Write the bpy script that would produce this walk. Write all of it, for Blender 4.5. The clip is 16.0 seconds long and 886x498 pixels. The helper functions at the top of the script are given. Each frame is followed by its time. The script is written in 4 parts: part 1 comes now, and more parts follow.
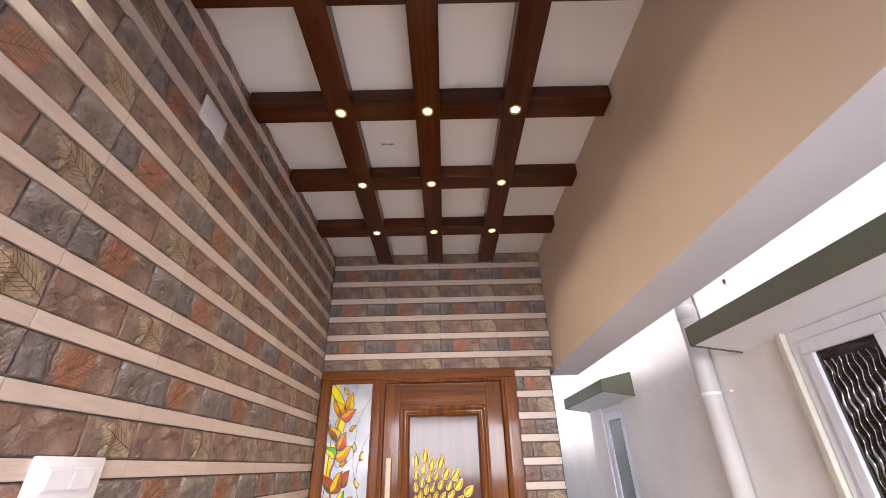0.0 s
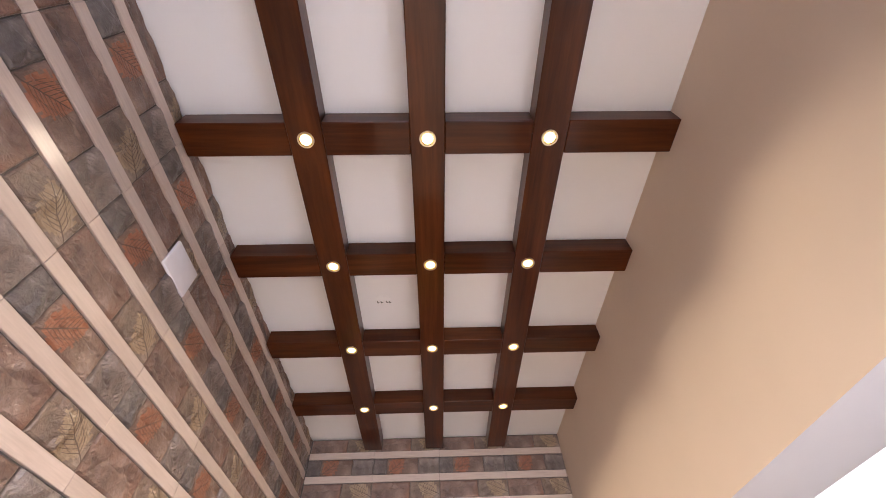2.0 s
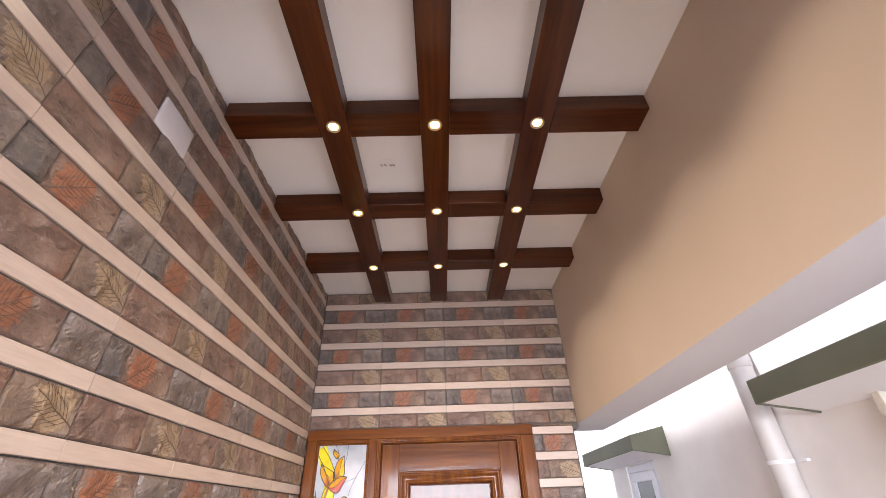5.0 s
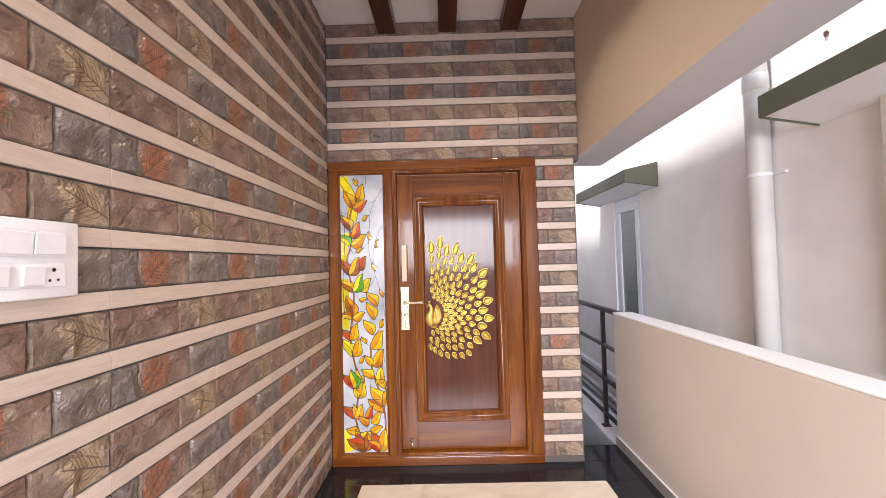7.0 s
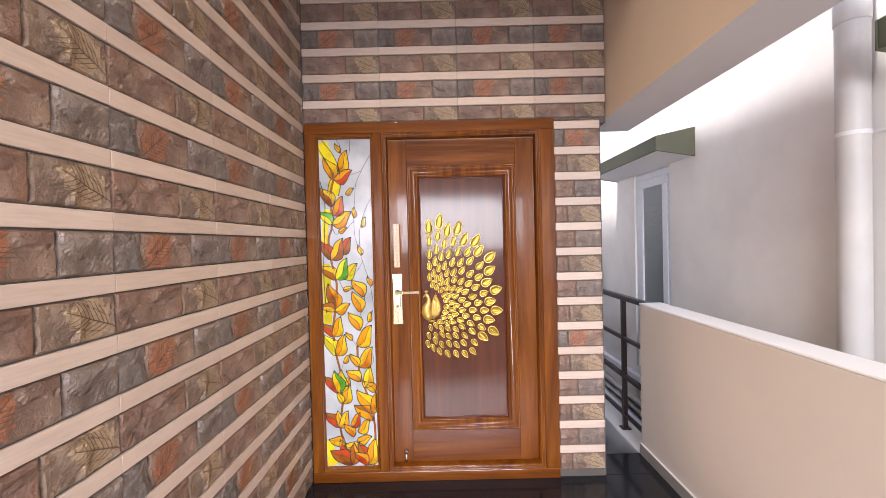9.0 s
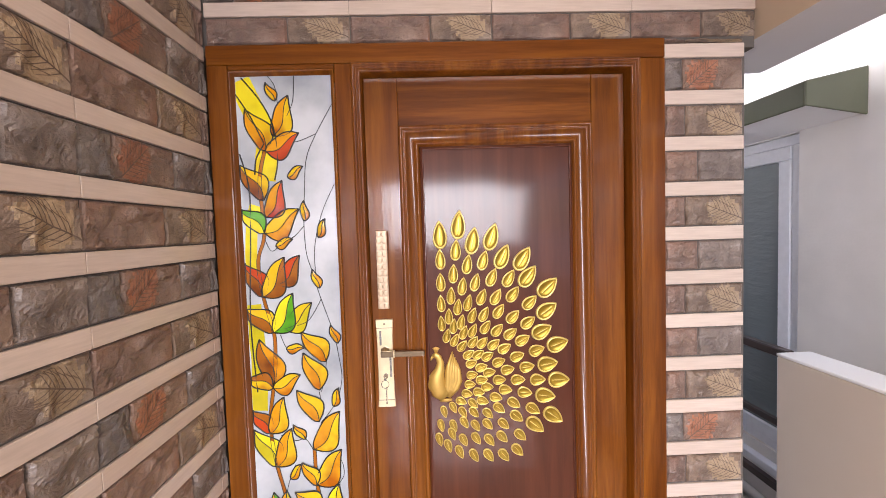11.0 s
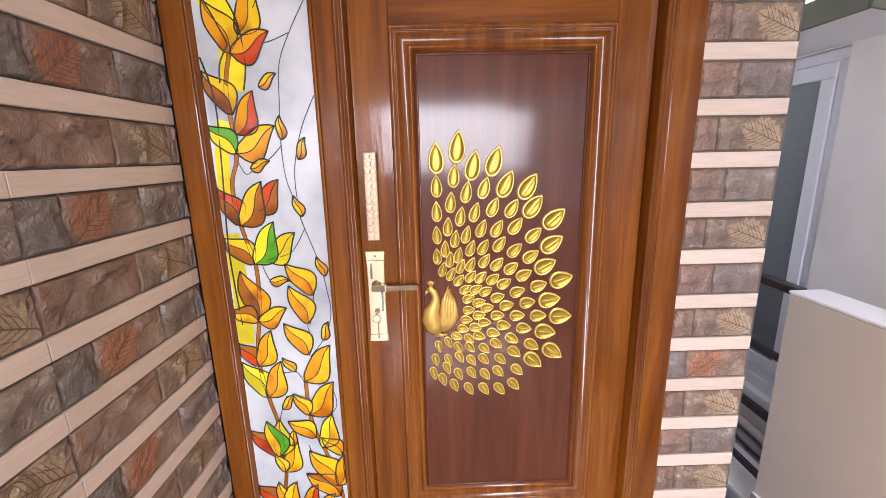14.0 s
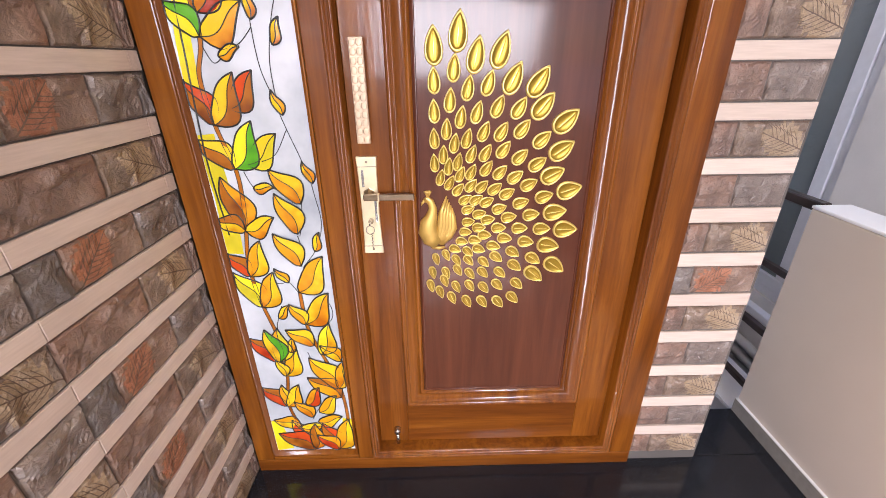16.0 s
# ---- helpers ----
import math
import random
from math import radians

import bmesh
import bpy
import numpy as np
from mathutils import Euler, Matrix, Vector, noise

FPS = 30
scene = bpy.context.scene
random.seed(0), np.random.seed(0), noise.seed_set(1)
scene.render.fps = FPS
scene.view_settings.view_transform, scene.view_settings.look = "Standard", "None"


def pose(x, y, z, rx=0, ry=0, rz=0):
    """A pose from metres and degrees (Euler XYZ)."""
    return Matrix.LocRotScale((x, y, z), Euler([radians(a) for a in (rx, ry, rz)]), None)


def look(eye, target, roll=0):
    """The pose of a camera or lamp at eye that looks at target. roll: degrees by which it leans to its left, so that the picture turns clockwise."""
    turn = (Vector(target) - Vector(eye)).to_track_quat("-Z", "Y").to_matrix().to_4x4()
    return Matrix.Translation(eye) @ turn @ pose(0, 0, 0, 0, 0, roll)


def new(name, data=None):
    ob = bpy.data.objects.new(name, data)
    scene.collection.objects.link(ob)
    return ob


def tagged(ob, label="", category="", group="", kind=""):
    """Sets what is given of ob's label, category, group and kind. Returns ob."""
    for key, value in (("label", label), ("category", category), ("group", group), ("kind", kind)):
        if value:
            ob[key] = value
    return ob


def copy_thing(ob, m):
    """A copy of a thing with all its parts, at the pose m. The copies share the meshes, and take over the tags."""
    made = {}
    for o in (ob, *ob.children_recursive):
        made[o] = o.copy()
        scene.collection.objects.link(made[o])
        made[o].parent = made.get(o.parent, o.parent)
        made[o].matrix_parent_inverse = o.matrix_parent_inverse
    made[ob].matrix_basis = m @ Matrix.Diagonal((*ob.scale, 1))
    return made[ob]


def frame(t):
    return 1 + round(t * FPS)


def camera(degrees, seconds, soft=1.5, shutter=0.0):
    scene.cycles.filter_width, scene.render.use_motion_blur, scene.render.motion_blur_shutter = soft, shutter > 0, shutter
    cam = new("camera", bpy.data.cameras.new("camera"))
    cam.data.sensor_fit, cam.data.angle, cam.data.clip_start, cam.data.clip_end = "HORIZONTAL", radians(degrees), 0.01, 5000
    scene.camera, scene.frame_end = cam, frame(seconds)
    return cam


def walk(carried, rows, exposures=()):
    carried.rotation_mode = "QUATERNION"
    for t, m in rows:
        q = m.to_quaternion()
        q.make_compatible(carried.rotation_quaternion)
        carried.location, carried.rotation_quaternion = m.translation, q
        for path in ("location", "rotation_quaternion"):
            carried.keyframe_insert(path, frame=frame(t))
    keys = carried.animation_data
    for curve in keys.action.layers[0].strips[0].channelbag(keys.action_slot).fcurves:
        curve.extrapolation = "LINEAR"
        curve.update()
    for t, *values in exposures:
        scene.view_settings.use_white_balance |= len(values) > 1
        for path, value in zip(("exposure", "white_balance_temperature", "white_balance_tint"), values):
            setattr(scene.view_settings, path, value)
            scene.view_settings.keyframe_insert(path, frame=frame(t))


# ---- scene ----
cam = camera(94.8, 16.0, soft=0.6)
PATH = [
    (0, (0.953, -0.002, 1.474), (0.958, 1.763, 2.415), -1.3),
    (0.5, (0.925, 0.081, 1.525), (0.949, 1.632, 2.788), -1.8),
    (1, (0.92, 0.194, 1.608), (0.964, 1.574, 3.054), -2.4),
    (1.5, (0.907, 0.261, 1.647), (0.957, 1.546, 3.179), -2.7),
    (2, (0.908, 0.28, 1.653), (0.957, 1.523, 3.219), -2.7),
    (2.5, (0.907, 0.27, 1.656), (0.958, 1.499, 3.232), -2.9),
    (3, (0.918, 0.268, 1.659), (0.966, 1.501, 3.233), -2.8),
    (3.2, (0.918, 0.271, 1.661), (0.964, 1.512, 3.229), -2.6),
    (4.0, (0.914, 0.285, 1.66), (0.958, 1.545, 3.206), -2.5),
    (5.3, (0.89, 0.32, 1.624), (0.905, 2.112, 2.51), -1.8),
    (5.5, (0.9, 0.342, 1.598), (0.9, 2.19, 2.361), -1.6),
    (6, (0.883, 0.384, 1.533), (0.868, 2.332, 1.987), -1.5),
    (6.5, (0.865, 0.39, 1.457), (0.839, 2.378, 1.672), -1.5),
    (7, (0.854, 0.336, 1.406), (0.832, 2.335, 1.469), -1.5),
    (7.5, (0.849, 0.302, 1.374), (0.834, 2.302, 1.37), -1.5),
    (8, (0.829, 0.355, 1.361), (0.817, 2.355, 1.338), -1.4),
    (8.5, (0.806, 0.534, 1.35), (0.799, 2.534, 1.328), -1.4),
    (9, (0.825, 0.796, 1.413), (0.822, 2.796, 1.383), -1.4),
    (9.5, (0.754, 1.166, 1.43), (0.789, 3.165, 1.407), -1.8),
    (10, (0.716, 1.449, 1.475), (0.768, 3.448, 1.438), -1.9),
    (10.2, (0.708, 1.562, 1.493), (0.767, 3.56, 1.438), -2.0),
    (12.3, (0.707, 1.992, 1.543), (0.773, 3.986, 1.394), -1.3),
    (12.5, (0.703, 1.992, 1.538), (0.776, 3.983, 1.368), -1.3),
    (13, (0.701, 1.987, 1.538), (0.775, 3.97, 1.289), -1.2),
    (13.5, (0.712, 1.993, 1.531), (0.775, 3.962, 1.183), -1.2),
    (14, (0.723, 1.999, 1.519), (0.773, 3.948, 1.074), -1.1),
    (14.5, (0.722, 2.016, 1.508), (0.771, 3.937, 0.954), -1.0),
    (15, (0.727, 2.029, 1.497), (0.769, 3.92, 0.845), -0.9),
    (15.5, (0.733, 2.055, 1.489), (0.768, 3.908, 0.737), -0.8),
    (16, (0.742, 2.081, 1.478), (0.766, 3.896, 0.637), -0.7),
]
walk(cam, [(t, look(eye, target, roll)) for t, eye, target, roll in PATH], exposures=[(0.0, 1.34, 6150, 14), (0.5, 1.56, 6150, 14), (1.0, 1.72, 6150, 14), (2.5, 2.0, 5950, 13), (5.3, 1.62, 6100, 14), (7.5, 1.36, 6150, 14), (10.2, 1.42, 6150, 14), (12.3, 1.42, 6050, 15), (16.0, 1.58, 5950, 15)])

# world, sun and daylight
world = bpy.data.worlds.new("sky")
scene.world = world
world.use_nodes = True
wn = world.node_tree
sky = wn.nodes.new("ShaderNodeTexSky")
sky.sky_type = "NISHITA"
sky.sun_disc = False
sky.sun_elevation = radians(70)
sky.sun_rotation = radians(252)
wn.links.new(sky.outputs[0], wn.nodes["Background"].inputs[0])
wn.nodes["Background"].inputs[1].default_value = 0.15

sun = new("sun", bpy.data.lights.new("sun", "SUN"))
sun.data.energy, sun.data.angle, sun.data.color = 3.2, radians(3), (1.0, 0.95, 0.88)
sun.matrix_world = look((-3.1, -1.0, 8.9), (0, 0, 0))

# daylight through the porch entrance behind the walk
day = new("entrance_daylight", bpy.data.lights.new("entrance_daylight", "AREA"))
day.data.shape, day.data.size, day.data.size_y = "RECTANGLE", 2.2, 1.0
day.data.energy, day.data.color, day.data.spread = 32, (1.0, 0.97, 0.97), radians(84)
day.matrix_world = look((1.08, -1.85, 1.75), (1.15, 2.2, 0.0))


# ---------------------------------------------------------------- materials
def material(name):
    m = bpy.data.materials.new(name)
    m.use_nodes = True
    return m, m.node_tree, m.node_tree.nodes["Principled BSDF"]


def texture_space(nt, scale=(1, 1, 1), kind="Object"):
    co = nt.nodes.new("ShaderNodeTexCoord")
    mp = nt.nodes.new("ShaderNodeMapping")
    mp.inputs["Scale"].default_value = scale
    nt.links.new(co.outputs[kind], mp.inputs["Vector"])
    return mp.outputs["Vector"]


def noise_node(nt, vec, scale, detail=6.0, rough=0.55, warp=0.0):
    n = nt.nodes.new("ShaderNodeTexNoise")
    n.inputs["Scale"].default_value = scale
    n.inputs["Detail"].default_value = detail
    n.inputs["Roughness"].default_value = rough
    n.inputs["Distortion"].default_value = warp
    nt.links.new(vec, n.inputs["Vector"])
    return n.outputs["Fac"]


def ramp(nt, fac, stops):
    r = nt.nodes.new("ShaderNodeValToRGB")
    e = r.color_ramp.elements
    while len(e) < len(stops):
        e.new(0.5)
    for k, (p, c) in enumerate(stops):
        e[k].position, e[k].color = p, (*c, 1)
    nt.links.new(fac, r.inputs["Fac"])
    return r.outputs["Color"]


def mixed(nt, a, b, fac, mode="MIX"):
    n = nt.nodes.new("ShaderNodeMix")
    n.data_type, n.blend_type = "RGBA", mode
    for sock, v in ((n.inputs[6], a), (n.inputs[7], b), (n.inputs[0], fac)):
        if isinstance(v, (int, float)):
            sock.default_value = v
        elif isinstance(v, tuple):
            sock.default_value = (*v, 1)
        else:
            nt.links.new(v, sock)
    return n.outputs[2]


def bump(nt, bsdf, height, strength, dist=0.005):
    b = nt.nodes.new("ShaderNodeBump")
    b.inputs["Strength"].default_value = strength
    b.inputs["Distance"].default_value = dist
    nt.links.new(height, b.inputs["Height"])
    nt.links.new(b.outputs[0], bsdf.inputs["Normal"])


def plaster(name, colour, var=0.06, rough=0.75, grain=0.08):
    m, nt, b = material(name)
    v = texture_space(nt)
    big = noise_node(nt, v, 1.3, 4)
    small = noise_node(nt, v, 60, 5, 0.7)
    lo = tuple(c * (1 - var) for c in colour)
    hi = tuple(min(1, c * (1 + var)) for c in colour)
    nt.links.new(ramp(nt, big, ((0.3, lo), (0.7, hi))), b.inputs["Base Color"])
    b.inputs["Roughness"].default_value = rough
    bump(nt, b, small, grain, 0.003)
    return m


def wood(name, dark, mid, light, axis="Z", coat=0.5, rough=0.4, scale=1.0, polish=0.09, streaky=1.0):
    """Varnished timber with its grain along the given axis."""
    m, nt, b = material(name)
    stretch = {"Z": (9, 9, 0.55), "X": (0.55, 9, 9), "Y": (9, 0.55, 9)}[axis]
    v = texture_space(nt, tuple(q * scale for q in stretch))
    rnd = nt.nodes.new("ShaderNodeObjectInfo")
    add = nt.nodes.new("ShaderNodeVectorMath")
    add.operation = "ADD"
    mul = nt.nodes.new("ShaderNodeMath")
    mul.operation = "MULTIPLY"
    mul.inputs[1].default_value = 37.0
    nt.links.new(rnd.outputs["Random"], mul.inputs[0])
    nt.links.new(v, add.inputs[0])
    nt.links.new(mul.outputs[0], add.inputs[1])
    v = add.outputs[0]
    figure = noise_node(nt, v, 1.0, 5, 0.55, 1.6)
    fibre = noise_node(nt, v, 7.0, 5, 0.65, 0.3)
    col = ramp(nt, figure, ((0.25, dark), (0.5, mid), (0.75, light)))
    streak = ramp(nt, fibre, ((0.35, (1 - 0.28 * streaky, 1 - 0.32 * streaky, 1 - 0.34 * streaky)), (0.6, (1.0, 1.0, 1.0))))
    nt.links.new(mixed(nt, col, streak, 1.0, "MULTIPLY"), b.inputs["Base Color"])
    b.inputs["Roughness"].default_value = rough
    b.inputs["Coat Weight"].default_value = coat
    b.inputs["Coat Roughness"].default_value = polish
    b.inputs["Coat IOR"].default_value = 1.42
    b.inputs["Specular IOR Level"].default_value = 0.12
    wave = noise_node(nt, v, 2.2, 3, 0.5, 0.4)
    both = nt.nodes.new("ShaderNodeMath")
    both.operation = "MULTIPLY_ADD"
    both.inputs[1].default_value = 1.6
    nt.links.new(wave, both.inputs[0])
    nt.links.new(fibre, both.inputs[2])
    bump(nt, b, both.outputs[0], 0.14 * streaky, 0.002)
    for link in list(b.inputs["Normal"].links):
        nt.links.new(link.from_socket, b.inputs["Coat Normal"])
    return m


def ridged(nt, vec, scale, detail=2.0):
    n = nt.nodes.new("ShaderNodeTexNoise")
    n.noise_type = "RIDGED_MULTIFRACTAL"
    n.inputs["Scale"].default_value = scale
    n.inputs["Detail"].default_value = detail
    n.inputs["Roughness"].default_value = 0.45
    n.inputs["Distortion"].default_value = 0.25
    nt.links.new(vec, n.inputs["Vector"])
    return n.outputs["Fac"]


def stone(name, dark, mid, light, tint, tint_at=0.62, cracked=1.0):
    """Split-face stone with a second colour that floods parts of it and a few pale ridge highlights put into the
    colour.
    """
    m, nt, b = material(name)
    v = texture_space(nt)
    rnd = nt.nodes.new("ShaderNodeObjectInfo")
    big = noise_node(nt, v, 9, 5, 0.55, 0.7)
    flood = noise_node(nt, v, 6, 3, 0.5, 0.5)
    fine = noise_node(nt, v, 120, 5, 0.7)
    crack = ridged(nt, v, 9, 2)
    col = ramp(nt, big, ((0.3, dark), (0.5, mid), (0.72, light)))
    mask = ramp(nt, flood, ((tint_at - 0.14, (0, 0, 0)), (tint_at + 0.08, (0.9, 0.9, 0.9))))
    col = mixed(nt, col, tint, mask)
    # pale highlights coloured in along the same ridges as the bump
    pale = ramp(nt, crack, ((0.66, (0, 0, 0)), (0.95, (0.8 * cracked,) * 3)))
    col = mixed(nt, col, (0.47, 0.41, 0.37), pale)
    split = ridged(nt, v, 5.5, 2)
    dark_line = ramp(nt, split, ((0.86, (0, 0, 0)), (0.99, (0.7 * cracked,) * 3)))
    col = mixed(nt, col, (0.05, 0.038, 0.032), dark_line)
    grain = ramp(nt, fine, ((0.3, (0.86, 0.85, 0.84)), (0.62, (1.10, 1.10, 1.09))))
    col = mixed(nt, col, grain, 1.0, "MULTIPLY")
    vary = ramp(nt, rnd.outputs["Random"], ((0.0, (0.88, 0.88, 0.89)), (1.0, (1.1, 1.08, 1.05))))
    nt.links.new(mixed(nt, col, vary, 1.0, "MULTIPLY"), b.inputs["Base Color"])
    b.inputs["Roughness"].default_value = 0.28
    relief = noise_node(nt, v, 34, 6, 0.62, 0.5)
    add = nt.nodes.new("ShaderNodeMath")
    add.operation = "MULTIPLY_ADD"
    add.inputs[1].default_value = 0.6
    nt.links.new(crack, add.inputs[0])
    nt.links.new(relief, add.inputs[2])
    bump(nt, b, add.outputs[0], 0.95, 0.011)
    return m


def gloss(name, colour, rough=0.3, metal=0.0, coat=0.0, var=0.1, scale=30):
    m, nt, b = material(name)
    v = texture_space(nt)
    n = noise_node(nt, v, scale, 4)
    lo = tuple(c * (1 - var) for c in colour)
    hi = tuple(min(1, c * (1 + var)) for c in colour)
    nt.links.new(ramp(nt, n, ((0.3, lo), (0.7, hi))), b.inputs["Base Color"])
    b.inputs["Roughness"].default_value = rough
    b.inputs["Metallic"].default_value = metal
    b.inputs["Coat Weight"].default_value = coat
    b.inputs["Coat Roughness"].default_value = 0.05
    return m


WHITE = plaster("white_emulsion", (0.80, 0.79, 0.80), 0.03)
# white paint lightened to carry the sky's light on the parapet top
COPING = plaster("skylit_white_paint", (0.90, 0.90, 0.91), 0.02)
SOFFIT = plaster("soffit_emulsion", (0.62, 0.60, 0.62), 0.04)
BEIGE = plaster("beige_emulsion", (0.65, 0.53, 0.415), 0.04)
PARAPET = plaster("parapet_emulsion", (0.67, 0.59, 0.525), 0.04)
NEIGHBOUR = plaster("weathered_white_paint", (0.80, 0.765, 0.735), 0.13, 0.8, 0.35)
OLIVE = plaster("olive_paint", (0.12, 0.125, 0.08), 0.2, 0.6, 0.3)
GROUT = plaster("dark_grout", (0.10, 0.085, 0.075), 0.2)
CEMENT = plaster("grey_cement", (0.48, 0.48, 0.50), 0.15, 0.85, 0.3)

TEAK_V = wood("varnished_teak_upright", (0.080, 0.019, 0.002), (0.165, 0.048, 0.004), (0.255, 0.085, 0.008), "Z")
TEAK_H = wood("varnished_teak_level", (0.080, 0.019, 0.002), (0.165, 0.048, 0.004), (0.255, 0.085, 0.008), "X")
MAHOGANY = wood("polished_mahogany", (0.060, 0.015, 0.007), (0.084, 0.023, 0.010), (0.110, 0.033, 0.014), "Z", 0.5, 0.4, 1.0, 0.10, 0.45)
BEAM_X = wood("dark_stained_beam_across", (0.030, 0.007, 0.002), (0.068, 0.017, 0.004), (0.115, 0.032, 0.007), "X", 0.4, 0.3)
BEAM_Y = wood("dark_stained_beam_along", (0.030, 0.007, 0.002), (0.068, 0.017, 0.004), (0.115, 0.032, 0.007), "Y", 0.4, 0.3)

STONE_BROWN = stone("brown_split_stone", (0.115, 0.074, 0.058), (0.205, 0.135, 0.107), (0.32, 0.232, 0.193), (0.232, 0.122, 0.083), 0.56)
STONE_TAN = stone("tan_split_stone", (0.115, 0.080, 0.061), (0.205, 0.147, 0.113), (0.31, 0.245, 0.195), (0.235, 0.158, 0.108), 0.60)
STONE_SLATE = stone("blue_slate_stone", (0.080, 0.068, 0.064), (0.158, 0.131, 0.120), (0.29, 0.262, 0.245), (0.16, 0.128, 0.11), 0.66)
STONE_RUST = stone("rust_split_stone", (0.120, 0.077, 0.059), (0.205, 0.135, 0.105), (0.31, 0.225, 0.180), (0.245, 0.125, 0.082), 0.60)
STONE_GREY = stone("grey_split_stone", (0.105, 0.080, 0.070), (0.190, 0.149, 0.130), (0.34, 0.295, 0.268), (0.19, 0.130, 0.104), 0.63)
VEIN_TAN = stone("leaf_print_tan", (0.27, 0.190, 0.120), (0.34, 0.250, 0.165), (0.40, 0.305, 0.21), (0.33, 0.225, 0.14), 0.6, 0.3)
VEIN_RUST = stone("leaf_print_rust", (0.25, 0.095, 0.052), (0.33, 0.140, 0.080), (0.39, 0.19, 0.115), (0.34, 0.14, 0.075), 0.55, 0.3)
VEIN_DARK = gloss("leaf_vein_dark", (0.12, 0.078, 0.056), 0.5)


def strip_material():
    m, nt, b = material("cream_tile_strip")
    v = texture_space(nt, (1, 14, 1))
    rnd = nt.nodes.new("ShaderNodeObjectInfo")
    col = ramp(nt, noise_node(nt, v, 9, 4, 0.6), ((0.3, (0.50, 0.398, 0.335)), (0.7, (0.61, 0.500, 0.43))))
    vary = ramp(nt, rnd.outputs["Random"], ((0, (0.93, 0.92, 0.91)), (1, (1.04, 1.04, 1.04))))
    nt.links.new(mixed(nt, col, vary, 1.0, "MULTIPLY"), b.inputs["Base Color"])
    b.inputs["Roughness"].default_value = 0.32
    return m


STRIP = strip_material()


def granite_material():
    m, nt, b = material("black_granite")
    v = texture_space(nt)
    speck = noise_node(nt, v, 240, 3, 0.7)
    nt.links.new(ramp(nt, speck, ((0.50, (0.007, 0.007, 0.009)), (0.62, (0.022, 0.026, 0.036)), (0.70, (0.18, 0.20, 0.25)))), b.inputs["Base Color"])
    b.inputs["Roughness"].default_value = 0.14
    return m


def marble_material():
    m, nt, b = material("cream_marble")
    v = texture_space(nt)
    cloud = noise_node(nt, v, 3, 5, 0.6, 1.5)
    vein = noise_node(nt, v, 1.1, 5, 0.5, 1.2)
    col = ramp(nt, cloud, ((0.3, (0.66, 0.56, 0.44)), (0.7, (0.80, 0.71, 0.58))))
    line = ramp(nt, vein, ((0.46, (1, 1, 1)), (0.5, (0.62, 0.5, 0.38)), (0.54, (1, 1, 1))))
    nt.links.new(mixed(nt, col, line, 0.3, "MULTIPLY"), b.inputs["Base Color"])
    b.inputs["Roughness"].default_value = 0.12
    return m


GRANITE = granite_material()
MARBLE = marble_material()
SKIRT = gloss("grey_skirting_tile", (0.33, 0.31, 0.29), 0.2)
GOLD = gloss("gold_paint", (0.66, 0.50, 0.14), 0.36, 0.7, 0.2)
GOLD_DARK = gloss("antique_gold", (0.50, 0.31, 0.07), 0.42, 0.5, 0.15)
BRASS = gloss("polished_brass", (0.82, 0.70, 0.46), 0.30, 0.75)
BRONZE = gloss("dull_bronze", (0.23, 0.17, 0.11), 0.3, 1.0)
STEEL = gloss("steel", (0.6, 0.6, 0.6), 0.2, 1.0)
BLACK = gloss("black_lacquer", (0.01, 0.009, 0.009), 0.35)
PLASTIC = gloss("white_plastic", (0.80, 0.77, 0.79), 0.25, 0.0, 0.3, 0.02)
UPVC = gloss("white_window_frame", (0.74, 0.75, 0.80), 0.35, 0.0, 0.0, 0.04)
PVC_PIPE = gloss("cream_pipe", (0.59, 0.57, 0.545), 0.45, 0.0, 0.0, 0.06, 6)
RAIL = gloss("dark_brown_rail_paint", (0.035, 0.022, 0.02), 0.35)
TRIM_CREAM = gloss("pale_cream_trim", (0.62, 0.58, 0.49), 0.5)


def pane_material(name, colour, rough, relief):
    m, nt, b = material(name)
    v = texture_space(nt, (1, 0.35, 1.6))
    n = noise_node(nt, v, 26, 3, 0.5)
    b.inputs["Base Color"].default_value = (*colour, 1)
    b.inputs["Roughness"].default_value = rough
    b.inputs["Coat Weight"].default_value = 0.6
    bump(nt, b, n, relief, 0.01)
    return m


OBSCURE = pane_material("grey_obscure_glass", (0.15, 0.18, 0.19), 0.10, 0.45)
FIGURED = pane_material("dark_figured_glass", (0.012, 0.013, 0.014), 0.08, 0.9)


def lamp_material():
    m, nt, b = material("warm_downlight")
    b.inputs["Base Color"].default_value = (1, 0.8, 0.5, 1)
    b.inputs["Emission Color"].default_value = (1.0, 0.66, 0.17, 1)
    b.inputs["Emission Strength"].default_value = 2.2
    return m


LAMP = lamp_material()


# ---------------------------------------------------------------- mesh helpers
def box(bm, x0, x1, y0, y1, z0, z1, bevel=0.0, segments=1):
    made = bmesh.ops.create_cube(bm, size=1.0, matrix=Matrix.LocRotScale(((x0 + x1) / 2, (y0 + y1) / 2, (z0 + z1) / 2), None, (x1 - x0, y1 - y0, z1 - z0)))
    if bevel:
        edges = list({e for v in made["verts"] for e in v.link_edges})
        bmesh.ops.bevel(bm, geom=edges, offset=bevel, segments=segments, profile=0.5, affect="EDGES")
    return bm


